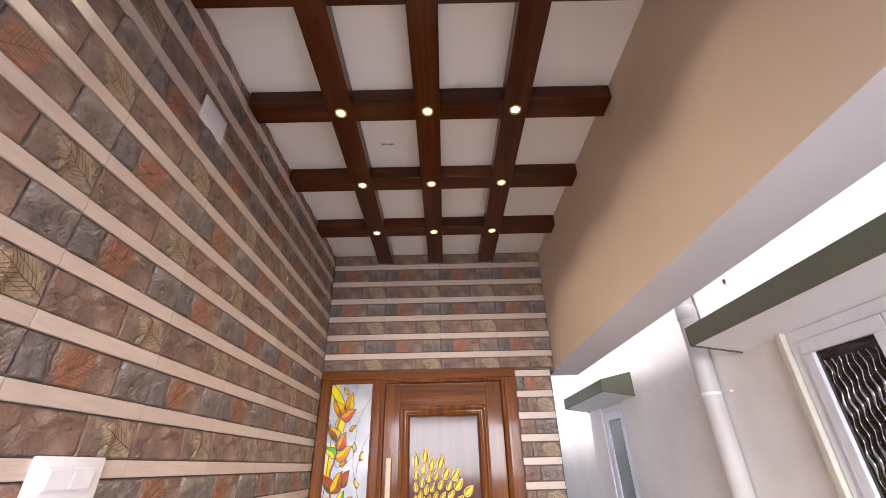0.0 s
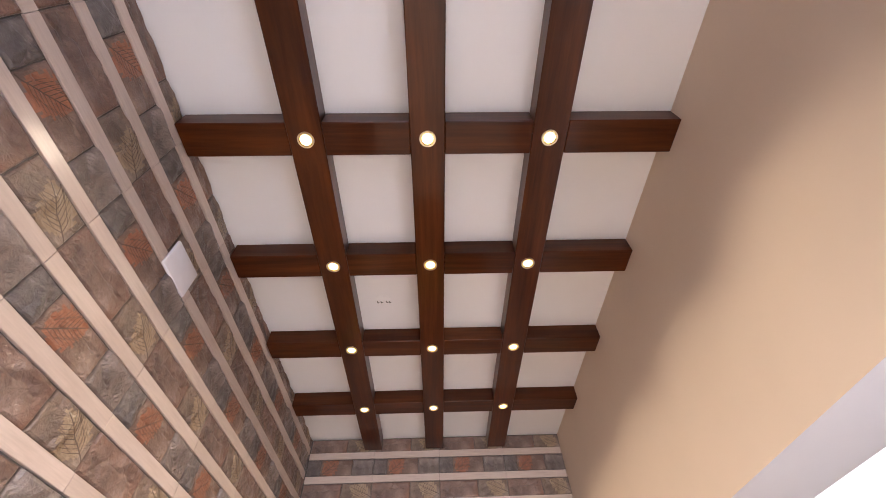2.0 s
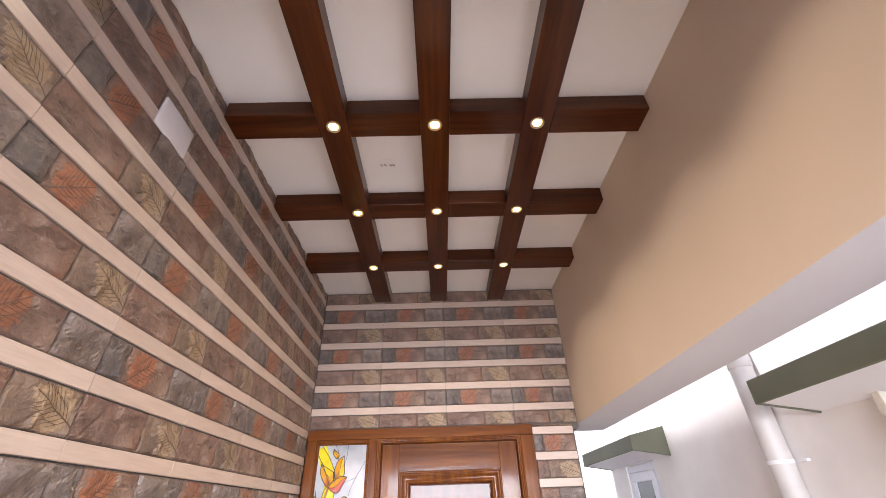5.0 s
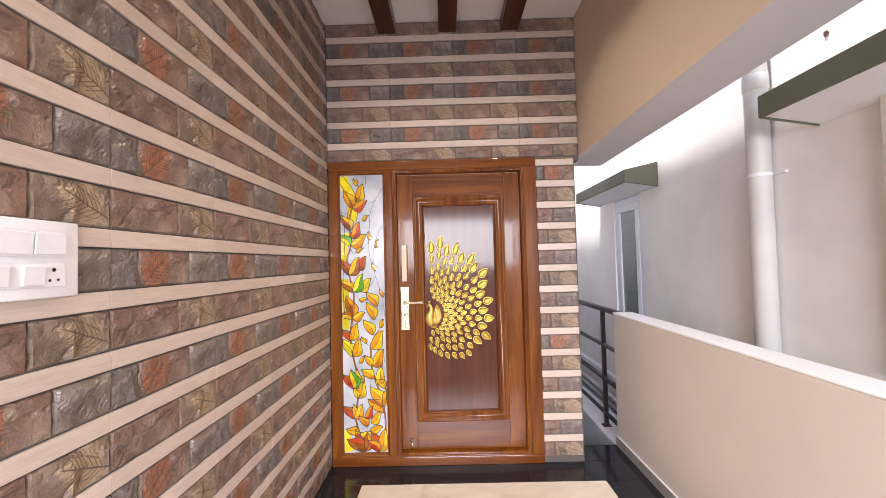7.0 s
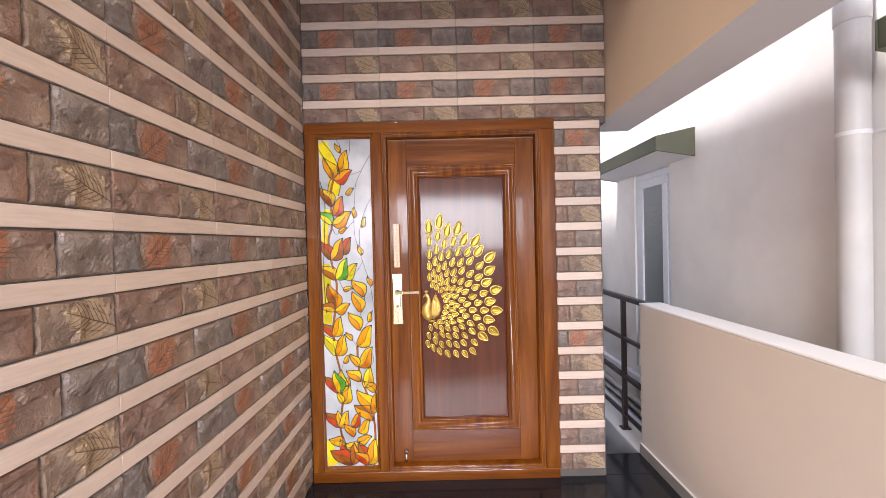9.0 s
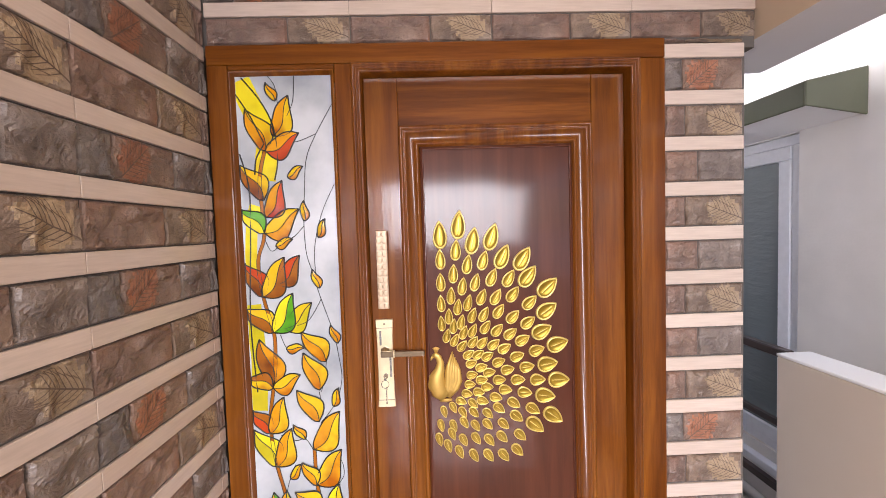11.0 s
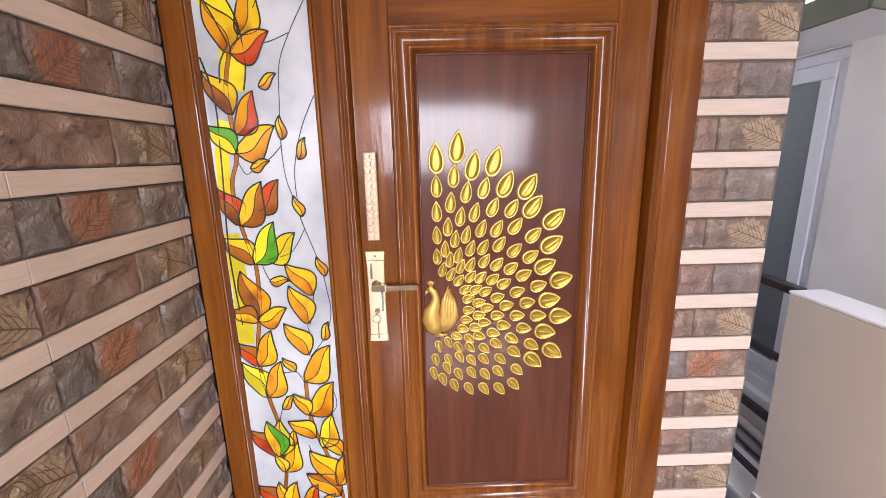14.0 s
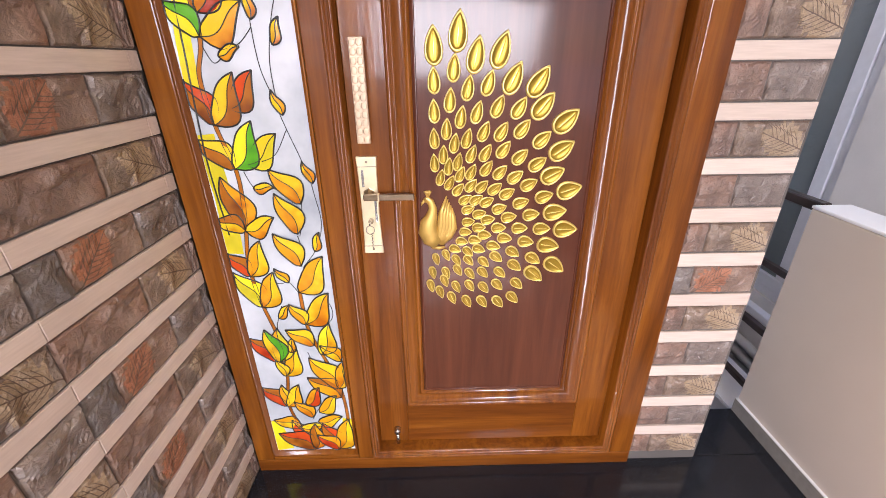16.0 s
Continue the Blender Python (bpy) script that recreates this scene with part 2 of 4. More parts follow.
def part(name, bm, mat, parent=None, label="", smooth=False):
    me = bpy.data.meshes.new(name)
    bmesh.ops.recalc_face_normals(bm, faces=bm.faces)
    bm.to_mesh(me)
    bm.free()
    for q in mat if isinstance(mat, (tuple, list)) else (mat,):
        me.materials.append(q)
    if smooth:
        me.polygons.foreach_set("use_smooth", [True] * len(me.polygons))
    ob = new(name, me)
    if parent:
        ob.parent = parent
    if label:
        ob["label"] = label
    return ob


def block(name, dims, mat, parent=None, label="", bevel=0.0, segments=1):
    return part(name, box(bmesh.new(), *dims, bevel, segments), mat, parent, label)


def base(name, label, category, at=(0, 0, 0), kind="", group=""):
    ob = new(name)
    ob.location = at
    return tagged(ob, label, category, group, kind)


def tube(bm, pts, radii, sides=10, flat=1.0, normal=(0, 1, 0)):
    """A round bar along pts; flat squeezes it along the normal."""
    rings, n = [], Vector(normal)
    for k, p in enumerate(pts):
        d = (Vector(pts[min(k + 1, len(pts) - 1)]) - Vector(pts[max(k - 1, 0)])).normalized()
        a = n - d * n.dot(d)
        a = a.normalized() if a.length > 1e-4 else d.orthogonal().normalized()
        b = d.cross(a)
        r = radii[k] if isinstance(radii, (list, tuple)) else radii
        rings.append([bm.verts.new(Vector(p) + a * (math.cos(t) * r * flat) + b * (math.sin(t) * r)) for t in (2 * math.pi * j / sides for j in range(sides))])
    for r0, r1 in zip(rings, rings[1:]):
        for j in range(sides):
            bm.faces.new((r0[j], r0[(j + 1) % sides], r1[(j + 1) % sides], r1[j]))
    bm.faces.new(rings[0])
    bm.faces.new(rings[-1])
    return bm


# ---------------------------------------------------------------- measures of the porch
LX, WY, ZC = 0.010, 3.209, 3.135           # left wall, door wall, ceiling
HX0, HX1, HZ = 1.80, 2.07, 2.126          # header over the side opening
PX0, PX1, PZ = 2.095, 2.235, 0.99          # parapet
BACK = -1.9
NX = 2.50                                   # neighbour's wall
BEAM_Z, BEAM_W = 3.045, 0.125

# floor
floor = tagged(block("floor", (0.0, 2.3, BACK, 3.46, -0.25, -0.02), CEMENT), kind="structure", label="porch floor slab under marble and black granite", category="floor")
block("granite_border", (LX, 2.095, 2.965, WY + 0.01, -0.02, 0.0), GRANITE, floor, "black granite border", 0.002)
block("granite_border", (1.765, 2.095, WY + 0.0115, 3.46, -0.02, 0.0), GRANITE, floor, "speckled black granite border", 0.002)
block("granite_border", (1.818, 2.095, BACK, 2.9635, -0.02, 0.0), GRANITE, floor, "speckled black granite border", 0.002)
block("granite_border", (LX, 0.27, BACK, 2.9635, -0.02, 0.0), GRANITE, floor, "black granite border", 0.002)
for k in range(4):
    y1 = 2.9635 - 1.2 * k
    block("marble_tile", (0.2715, 1.8165, max(BACK, y1 - 1.1985), y1, -0.02, 0.0), MARBLE, floor, "", 0.001)

# ceiling and header
ceiling = tagged(block("ceiling", (-0.2, HX1, BACK, 3.52, ZC, ZC + 0.18), WHITE), kind="structure", label="white painted ceiling slab between dark beams", category="ceiling")
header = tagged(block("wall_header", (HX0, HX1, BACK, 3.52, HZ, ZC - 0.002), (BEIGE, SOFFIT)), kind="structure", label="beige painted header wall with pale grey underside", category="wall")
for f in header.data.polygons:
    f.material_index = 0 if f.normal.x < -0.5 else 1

# parapet with skirting and white coping
parapet = tagged(block("wall_parapet", (PX0, PX1, BACK, 3.455, -0.25, PZ - 0.012), PARAPET, None, "", 0.004), kind="structure", label="low beige painted parapet wall", category="parapet")
block("coping", (PX0 - 0.002, PX1 + 0.002, BACK, 3.457, PZ - 0.012, PZ), COPING, parapet, "white painted top", 0.004, 2)
block("skirting", (PX0 - 0.012, PX0 - 0.001, BACK, 3.455, 0.0, 0.066), SKIRT, parapet, "grey skirting tile")
block("skirting_edge", (PX0 - 0.012, PX0 - 0.001, BACK, 3.455, 0.067, 0.071), WHITE, parapet, "white skirting edge")

# closing walls of the house and the entrance side
tagged(block("wall_back", (0.0, PX1, BACK - 0.2, BACK - 0.001, -0.25, 1.2), PARAPET), kind="structure", label="low beige wall at the porch entrance", category="wall")
tagged(block("wall_lintel", (0.0, HX1, BACK - 0.2, BACK - 0.001, 2.42, ZC + 0.18), BEIGE), kind="structure", label="beige lintel over the porch entrance", category="wall")

# walls behind the stone cladding
wall_left = tagged(block("wall_left", (-0.2, LX - 0.004, BACK - 0.2, 6.0, -0.25, ZC - 0.002), GROUT), kind="structure", label="wall clad in split stone tiles with cream strips", category="wall")
wall_door = tagged(block("wall_door", (0.0, HX0 - 0.002, WY + 0.004, WY + 0.22, 2.1, ZC - 0.002), GROUT), kind="structure", label="entrance wall clad in split stone tiles with cream strips", category="wall")
block("wall_pier", (1.45, 1.765, WY + 0.004, WY + 0.22, -0.25, 2.0985), (GROUT, WHITE), wall_door, "stone clad pier beside the door")
tagged(block("wall_side", (1.60, 1.765, WY + 0.2215, 9.0, -1.2, 3.7), WHITE), kind="structure", label="white side wall of the house", category="wall")
tagged(block("wall_room", (0.0, 1.598, 5.0, 5.2, -0.25, 3.3), WHITE), kind="structure", label="plain white wall inside the house", category="wall")
tagged(block("ceiling_room", (0.0, 1.598, 3.53, 5.2, 2.6, 2.7), WHITE), kind="structure", label="plain white ceiling inside the house", category="ceiling")
tagged(block("floor_room", (0.0, 1.598, 3.43, 5.0, -0.2, -0.01), MARBLE), kind="structure", label="plain marble floor inside the house", category="floor")

# ground, passage and kerb
tagged(block("ground", (-300, 300, -300, 300, -1.3, -1.2), CEMENT), kind="structure", label="bare grey ground around the house", category="ground")
kerb = tagged(block("kerb", (PX0, 2.33, 3.459, 9.0, -1.2, -0.03), (CEMENT), None, "", 0.006), kind="structure", label="grey cement kerb with whitewashed top", category="kerb")
block("kerb_top", (PX0 + 0.002, 2.332, 3.461, 9.0, -0.029, -0.018), WHITE, kerb, "whitewashed top")
tagged(block("passage_floor", (1.767, PX0 - 0.002, 3.462, 9.0, -0.75, -0.6), SOFFIT), kind="structure", label="lower cement passage floor beside the house", category="floor")
bm = bmesh.new()
for y0, y1, z0, z1 in ((0.4, 3.8, -1.2, 5.5), (4.36, 12.0, -1.2, 5.5), (3.8, 4.36, -1.2, 0.295), (3.8, 4.36, 1.945, 5.5)):
    box(bm, NX, NX + 0.25, y0, y1, z0, z1)
bmesh.ops.remove_doubles(bm, verts=bm.verts, dist=0.0001)
tagged(part("wall_neighbour", bm, NEIGHBOUR), kind="structure", label="weathered white wall of the neighbouring house", category="wall")

# ---------------------------------------------------------------- ceiling beams and downlights
BEAMS_X = (0.462, 0.895, 1.335)
BEAMS_Y = (0.878, 1.473, 2.067, 2.66)
grid = base("beam_grid", "dark-stained wooden beam grid under the white ceiling", "ceiling beams", (0.9, 1.8, BEAM_Z))
for x in BEAMS_X:
    ob = block("long_beam", (x - BEAM_W / 2, x + BEAM_W / 2, BACK + 0.002, WY - 0.012, BEAM_Z, ZC - 0.001), BEAM_Y, None, "", 0.003)
    ob.parent = grid
    ob.matrix_parent_inverse = Matrix.Translation((-0.9, -1.8, -BEAM_Z))
for y in BEAMS_Y:
    edges = (LX + 0.012, *(q for x in BEAMS_X for q in (x - BEAM_W / 2 - 0.0005, x + BEAM_W / 2 + 0.0005)), HX0 - 0.001)
    for k in range(0, len(edges), 2):
        ob = block("cross_beam", (edges[k], edges[k + 1], y - 0.0625, y + 0.0625, BEAM_Z + 0.0005, ZC - 0.001), BEAM_X, None, "", 0.003)
        ob.parent = grid
        ob.matrix_parent_inverse = Matrix.Translation((-0.9, -1.8, -BEAM_Z))


def downlight():
    top = base("downlight", "small round warm downlight set in a beam crossing, lit", "downlight", group="downlights in the beams")
    bm = bmesh.new()
    bmesh.ops.create_cone(bm, cap_ends=False, segments=20, radius1=0.030, radius2=0.030, depth=0.006)
    ring = bmesh.ops.extrude_edge_only(bm, edges=[e for e in bm.edges if all(v.co.z < 0 for v in e.verts)])
    for v in [q for q in ring["geom"] if isinstance(q, bmesh.types.BMVert)]:
        v.co.x, v.co.y = v.co.x * 0.78, v.co.y * 0.78
    rim = part("rim", bm, BRASS, top)
    bm = bmesh.new()
    bmesh.ops.create_uvsphere(bm, u_segments=16, v_segments=6, radius=0.0215, matrix=Matrix.Diagonal((1, 1, 0.25, 1)))
    part("lens", bm, LAMP, top, "glowing warm lens", True)
    return top


first = downlight()
first.location = (BEAMS_X[0], BEAMS_Y[0], BEAM_Z - 0.0032)
for y in BEAMS_Y:
    for x in BEAMS_X:
        if (x, y) != (BEAMS_X[0], BEAMS_Y[0]):
            copy_thing(first, Matrix.Translation((x, y, BEAM_Z - 0.0032)))

# the light that the downlights throw
bulb = bpy.data.lights.new("downlight_beam", "SPOT")
bulb.energy, bulb.color, bulb.spot_size, bulb.spot_blend, bulb.shadow_soft_size = 4.6, (1.0, 0.80, 0.56), radians(112), 0.6, 0.02
for y in BEAMS_Y:
    for x in BEAMS_X:
        new("downlight_beam", bulb).location = (x, y, BEAM_Z - 0.014)

# ---------------------------------------------------------------- neighbour's openings, hoods and pipe
def hood(name, y0, y1, z1, label):
    """A sloping concrete window hood that sticks out of the neighbour's wall."""
    top = base(name, label, "window hood", (NX, y0, z1 - 0.1))
    x0, back = NX - 0.262, Matrix.Translation((-NX, -y0, -(z1 - 0.1)))

    def prism(ya, yb, prof):
        bm = bmesh.new()
        rings = [[bm.verts.new((x, y, z)) for x, z in prof] for y in (ya, yb)]
        for k in range(4):
            bm.faces.new((rings[0][k], rings[0][(k + 1) % 4], rings[1][(k + 1) % 4], rings[1][k]))
        bm.faces.new(rings[0])
        bm.faces.new(rings[1])
        bmesh.ops.recalc_face_normals(bm, faces=bm.faces)
        bmesh.ops.bevel(bm, geom=list(bm.edges), offset=0.003, segments=1, affect="EDGES")
        return bm
    end = ((NX - 0.001, z1 + 0.055), (x0, z1), (x0, z1 - 0.098), (NX - 0.001, z1 - 0.14))
    for nm, bm, m, lab in (("slab", prism(y0 + 0.0125, y1 - 0.0125, ((NX - 0.001, z1 + 0.05), (x0 + 0.0125, z1 - 0.004), (x0 + 0.0125, z1 - 0.094), (NX - 0.001, z1 - 0.134))), WHITE, "white painted slab"),
                           ("fascia", prism(y0 + 0.0125, y1 - 0.0125, ((x0 + 0.012, z1 + 0.003), (x0, z1), (x0, z1 - 0.098), (x0 + 0.012, z1 - 0.1))), OLIVE, "olive painted edge"),
                           ("end_face", prism(y0, y0 + 0.012, end), OLIVE, "olive painted end"), ("end_face", prism(y1 - 0.012, y1, end), OLIVE, "olive painted end")):
        part(nm, bm, m, top, lab).matrix_parent_inverse = back


hood("window_hood", 3.49, 4.68, 2.085, "olive green concrete hood over the narrow window")
hood("window_hood", 0.2, 2.13, 2.098, "dark olive concrete hood over the wide window")


def neighbour_window(name, y0, y1, z0, z1, leaves, glass, label, trim, NX=NX, fw=0.05, sw=0.055):
    top = base(name, label, "window", (NX, (y0 + y1) / 2, z0), "structure")
    back = Matrix.Translation((-NX, -(y0 + y1) / 2, -z0))

    def add(nm, dims, mat, lab="", bev=0.003):
        ob = block(nm, dims, mat, top, lab, bev)
        ob.matrix_parent_inverse = back
    for nm, d in (("window_frame", (y0, y1, z1 - fw, z1)), ("window_frame", (y0, y1, z0, z0 + fw)), ("window_frame", (y0, y0 + fw, z0 + fw, z1 - fw)), ("window_frame", (y1 - fw, y1, z0 + fw, z1 - fw))):
        add(nm, (NX - 0.022, NX - 0.001, *d), UPVC)
    w = (y1 - y0 - 2 * fw) / leaves
    for k in range(leaves):
        a, b = y0 + fw + w * k + 0.002, y0 + fw + w * (k + 1) - 0.002
        for nm, d in (("sash", (a, b, z1 - fw - sw, z1 - fw - 0.002)), ("sash", (a, b, z0 + fw + 0.002, z0 + fw + sw)), ("sash", (a, a + sw, z0 + fw + sw + 0.0005, z1 - fw - sw - 0.0005)), ("sash", (b - sw, b, z0 + fw + sw + 0.0005, z1 - fw - sw - 0.0005))):
            add(nm, (NX - 0.030, NX - 0.002, *d), UPVC)
        add("pane", (NX - 0.016, NX - 0.008, a + sw + 0.0005, b - sw - 0.0005, z0 + fw + sw + 0.001, z1 - fw - sw - 0.001), glass, "", 0.0)
        if glass is FIGURED:
            # wavy steel rods shape the bright streaks that the glass reflects
            bm = bmesh.new()
            for yy in np.arange(a + 0.08, b - 0.06, 0.03):
                pts = [(NX - 0.02, yy + 0.005 * math.sin(zz * 75 + yy * 40), zz) for zz in np.arange(z0 + 0.14, z1 - 0.14, 0.014)]
                tube(bm, pts, [0.0015 + 0.0055 * max(0.0, math.sin(zz * 34 + yy * 9)) * max(0.0, math.sin((zz - z0) * 3.0)) for zz in np.arange(z0 + 0.14, z1 - 0.14, 0.014)], 6)
            ob = part("glass_reflection", bm, STEEL, top, "bright wavy reflection on the glass, shaped as thin rods", True)
            ob.matrix_parent_inverse = back
    if trim:
        add("trim", (NX - 0.045, NX - 0.001, y1 + 0.002, y1 + 0.035, z0, z1 + 0.01), TRIM_CREAM, "pale cream edge strip")


neighbour_window("window_2", 3.802, 4.358, 0.297, 1.943, 1, OBSCURE, "narrow white-framed window with grey obscure glass", False, NX + 0.035, 0.05, 0.07)
neighbour_window("window_3", 0.55, 1.80, 0.95, 1.965, 3, FIGURED, "white-framed window with dark figured glass", True)

pipe = base("drain_pipe", "cream plastic drain pipe fixed to the neighbour's wall", "drain pipe", (2.444, 2.405, -1.2))
bm = tube(bmesh.new(), [(0, 0, 0), (0, 0, 3.53), (0, 0, 4.6)], 0.053, 28, 1.0, (1, 0, 0))
part("pipe", bm, PVC_PIPE, pipe, "", True)
for z in (3.0, 1.4):
    bm = bmesh.new()
    tube(bm, [(0, 0, z - 0.008), (0, 0, z + 0.008)], 0.0555, 28, 1.0, (1, 0, 0))
    box(bm, 0.035, 0.055, -0.112, -0.045, z - 0.006, z + 0.006, 0.002)
    part("clamp", bm, WHITE, pipe, "white pipe clamp")
part("coupling", tube(bmesh.new(), [(0, 0, 3.43), (0, 0, 3.434), (0, 0, 3.506), (0, 0, 3.51)], [0.0545, 0.0575, 0.0575, 0.0545], 28, 1.0, (1, 0, 0)), PVC_PIPE, pipe, "", True)

for z in (0.0, -0.075, -0.15):
    ob = tagged(part("wall_pipe", tube(bmesh.new(), [(0, -3.6, 0), (0, 4.0, 0)], 0.026, 12, 1.0, (0, 0, 1)), PVC_PIPE, None, "", True), "pale grey pipe running along the neighbour's wall", "pipe", "pipes along the wall")
    ob.location = (NX - 0.027, 5.4, z)
ledge = tagged(block("wall_ledge", (-0.05, 0.0, -3.4, 3.4, -0.02, 0.02), WHITE, None, "", 0.004), "narrow white ledge under the neighbour's window", "ledge")
ledge.location = (NX - 0.001, 5.2, 0.215)
# a flat dark plate stands in for a small stained hole
hole_mark = tagged(part("wall_hole", box(box(bmesh.new(), -0.03, 0, -0.014, 0.014, -0.02, 0.02, 0.004), -0.012, 0, -0.022, 0.022, -0.006, 0.006, 0.002), BRONZE), "small stained hole in the neighbour's wall, shaped as a flat plate", "bracket")
hole_mark.scale = (0.2, 0.6, 0.6)
hole_mark.location = (NX - 0.001, 2.068, 2.338)

# railing on the kerb
railing = base("railing", "dark brown metal pipe railing on the kerb", "railing", (2.165, 3.47, -0.018))
for y in (0.385, 1.75, 3.1, 4.5):
    part("post", box(bmesh.new(), -0.016, 0.016, y - 0.016, y + 0.016, 0, 0.985, 0.003), RAIL, railing)
    part("foot_plate", box(bmesh.new(), -0.035, 0.035, y - 0.035, y + 0.035, 0.0, 0.006, 0.001), RAIL, railing)
for z, r in ((0.988, 0.019), (0.682, 0.014), (0.398, 0.016), (0.105, 0.014)):
    part("rail", box(bmesh.new(), -r, r, 0.0, 5.3, z - r, z + r, 0.004), RAIL, railing)

# ---------------------------------------------------------------- switches and plates on the stone wall
switch = base("switch_board", "white plastic switch board with sockets on the stone wall", "switch board", (LX + 0.003, 1.135, 1.4325))
part("plate", box(bmesh.new(), 0, 0.014, -0.106, 0.106, -0.081, 0.081, 0.005, 3), PLASTIC, switch, "", True)
part("module_frame", box(bmesh.new(), 0.0142, 0.0165, -0.072, 0.071, 0.004, 0.058, 0.0015), PLASTIC, switch)
part("module_frame", box(bmesh.new(), 0.0142, 0.0165, -0.072, 0.071, -0.058, -0.008, 0.0015), PLASTIC, switch)
for y0, y1, z0, z1 in ((-0.069, -0.001, 0.009, 0.053), (0.001, 0.067, 0.009, 0.053), (-0.068, -0.046, -0.053, -0.013), (-0.022, 0.022, -0.053, -0.013)):
    bm = box(bmesh.new(), 0.0166, 0.0205, y0, y1, z0, z1, 0.0015)
    for v in bm.verts:
        if v.co.x > 0.018:
            v.co.x += 0.004 * (v.co.z - z0) / (z1 - z0)
    part("rocker", bm, PLASTIC, switch)
for y, z, r in ((0.045, -0.022, 0.0042), (0.036, -0.044, 0.003), (0.054, -0.043, 0.003)):
    part("socket_hole", tube(bmesh.new(), [(0.0160, y, z), (0.0172, y, z)], r, 12, 1.0, (0, 1, 0)), BLACK, switch)

plate = base("blank_plate", "plain white blank cover plate high on the stone wall", "cover plate", (LX + 0.003, 1.228, 2.758))
part("cover", box(bmesh.new(), 0, 0.012, -0.082, 0.082, -0.061, 0.061, 0.005, 3), PLASTIC, plate, "", True)

wires = base("ceiling_wires", "tiny dark wire ends in a ceiling outlet", "wire ends", (0.648, 1.79, ZC - 0.001))
part("outlet", tube(bmesh.new(), [(0, 0, -0.002), (0, 0, 0.0)], 0.042, 20, 1.0, (1, 0, 0)), WHITE, wires)
for x in (-0.03, -0.012, 0.016, 0.03):
    part("wire", tube(bmesh.new(), [(x, 0, -0.002), (x + 0.004, 0.004, -0.009), (x + 0.01, 0, -0.012)], 0.0022, 6, 1.0, (0, 0, 1)), BLACK, wires)


# ---------------------------------------------------------------- door frame, sidelight and door
def moulding(x0, x1, z0, z1, profile):
    """A mitred moulding round a rectangle; profile rows are the inset and the depth."""
    bm = bmesh.new()
    loops = [[bm.verts.new((x, y, z)) for x, z in ((x0 + i, z0 + i), (x1 - i, z0 + i), (x1 - i, z1 - i), (x0 + i, z1 - i))] for i, y in profile]
    for a, b in zip(loops, loops[1:]):
        for k in range(4):
            bm.faces.new((a[k], a[(k + 1) % 4], b[(k + 1) % 4], b[k]))
    return bm


FY = 3.196
door_frame = base("door_1", "varnished teak door frame with a tall side pane", "door frame", (0, 0, 0), "structure")
for nm, d, m in (("head", (0.02, 1.488, FY, 3.33, 2.068, 2.13), TEAK_H), ("sill", (0.02, 1.488, FY, 3.33, 0.0, 0.06), TEAK_H),
                 ("jamb", (0.02, 0.085, FY, 3.33, 0.0605, 2.0675), TEAK_V), ("mullion", (0.418, 0.472, FY, 3.33, 0.0605, 2.0675), TEAK_V), ("jamb", (1.405, 1.488, FY, 3.33, 0.0605, 2.0675), TEAK_V),
                 ("side_rail", (0.0855, 0.4175, FY + 0.001, 3.33, 2.052, 2.0675), TEAK_H), ("side_rail", (0.0855, 0.4175, FY + 0.001, 3.33, 0.0605, 0.078), TEAK_H)):
    block(nm, d, m, door_frame, "", 0.004, 2)
part("reveal_moulding", moulding(0.4725, 1.4045, 0.0605, 2.0675, ((0.0, FY + 0.001), (0.0, FY - 0.003), (0.003, FY - 0.006), (0.007, FY - 0.003), (0.0085, FY + 0.002), (0.010, FY - 0.002), (0.014, FY - 0.004), (0.017, FY), (0.0185, FY + 0.005), (0.020, FY + 0.002), (0.024, FY + 0.003), (0.027, FY + 0.012), (0.028, 3.30))), TEAK_V, door_frame, "beaded moulding round the door", True)
part("pane_moulding", moulding(0.0855, 0.4175, 0.0785, 2.0515, ((0.0, FY + 0.002), (0.002, FY - 0.002), (0.006, FY + 0.001), (0.008, FY + 0.006), (0.012, FY + 0.008), (0.0125, 3.24))), TEAK_V, door_frame, "thin bead round the pane", True)

DY = 3.250
door = base("entrance_door", "varnished teak entrance door with gold peacock relief, closed", "door", (0.94, DY, 0.09))
shift = Matrix.Translation((-0.94, -DY, -0.09))


def on_door(ob):
    ob.parent = door
    ob.matrix_parent_inverse = shift
    return ob


for nm, d, m in (("stile", (0.5015, 0.612, DY, 3.29, 0.09, 2.038), TEAK_V), ("stile", (1.264, 1.3755, DY, 3.29, 0.09, 2.038), TEAK_V),
                 ("rail", (0.6125, 1.2635, DY, 3.29, 1.879, 2.038), TEAK_H), ("rail", (0.6125, 1.2635, DY, 3.29, 0.09, 0.282), TEAK_H)):
    on_door(block(nm, d, m, None, "", 0.0015))
on_door(part("moulding", moulding(0.6125, 1.2635, 0.2825, 1.8785, ((0.0, DY + 0.004), (0.0, DY - 0.010), (0.004, DY - 0.014), (0.009, DY - 0.012), (0.012, DY - 0.006), (0.014, DY - 0.004), (0.017, DY - 0.008), (0.021, DY - 0.006), (0.024, DY + 0.001), (0.050, DY + 0.004), (0.052, DY - 0.001), (0.057, DY - 0.005), (0.061, DY - 0.002), (0.064, DY + 0.006), (0.072, DY + 0.010))), TEAK_V, None, "stepped teak moulding round the panel", True))
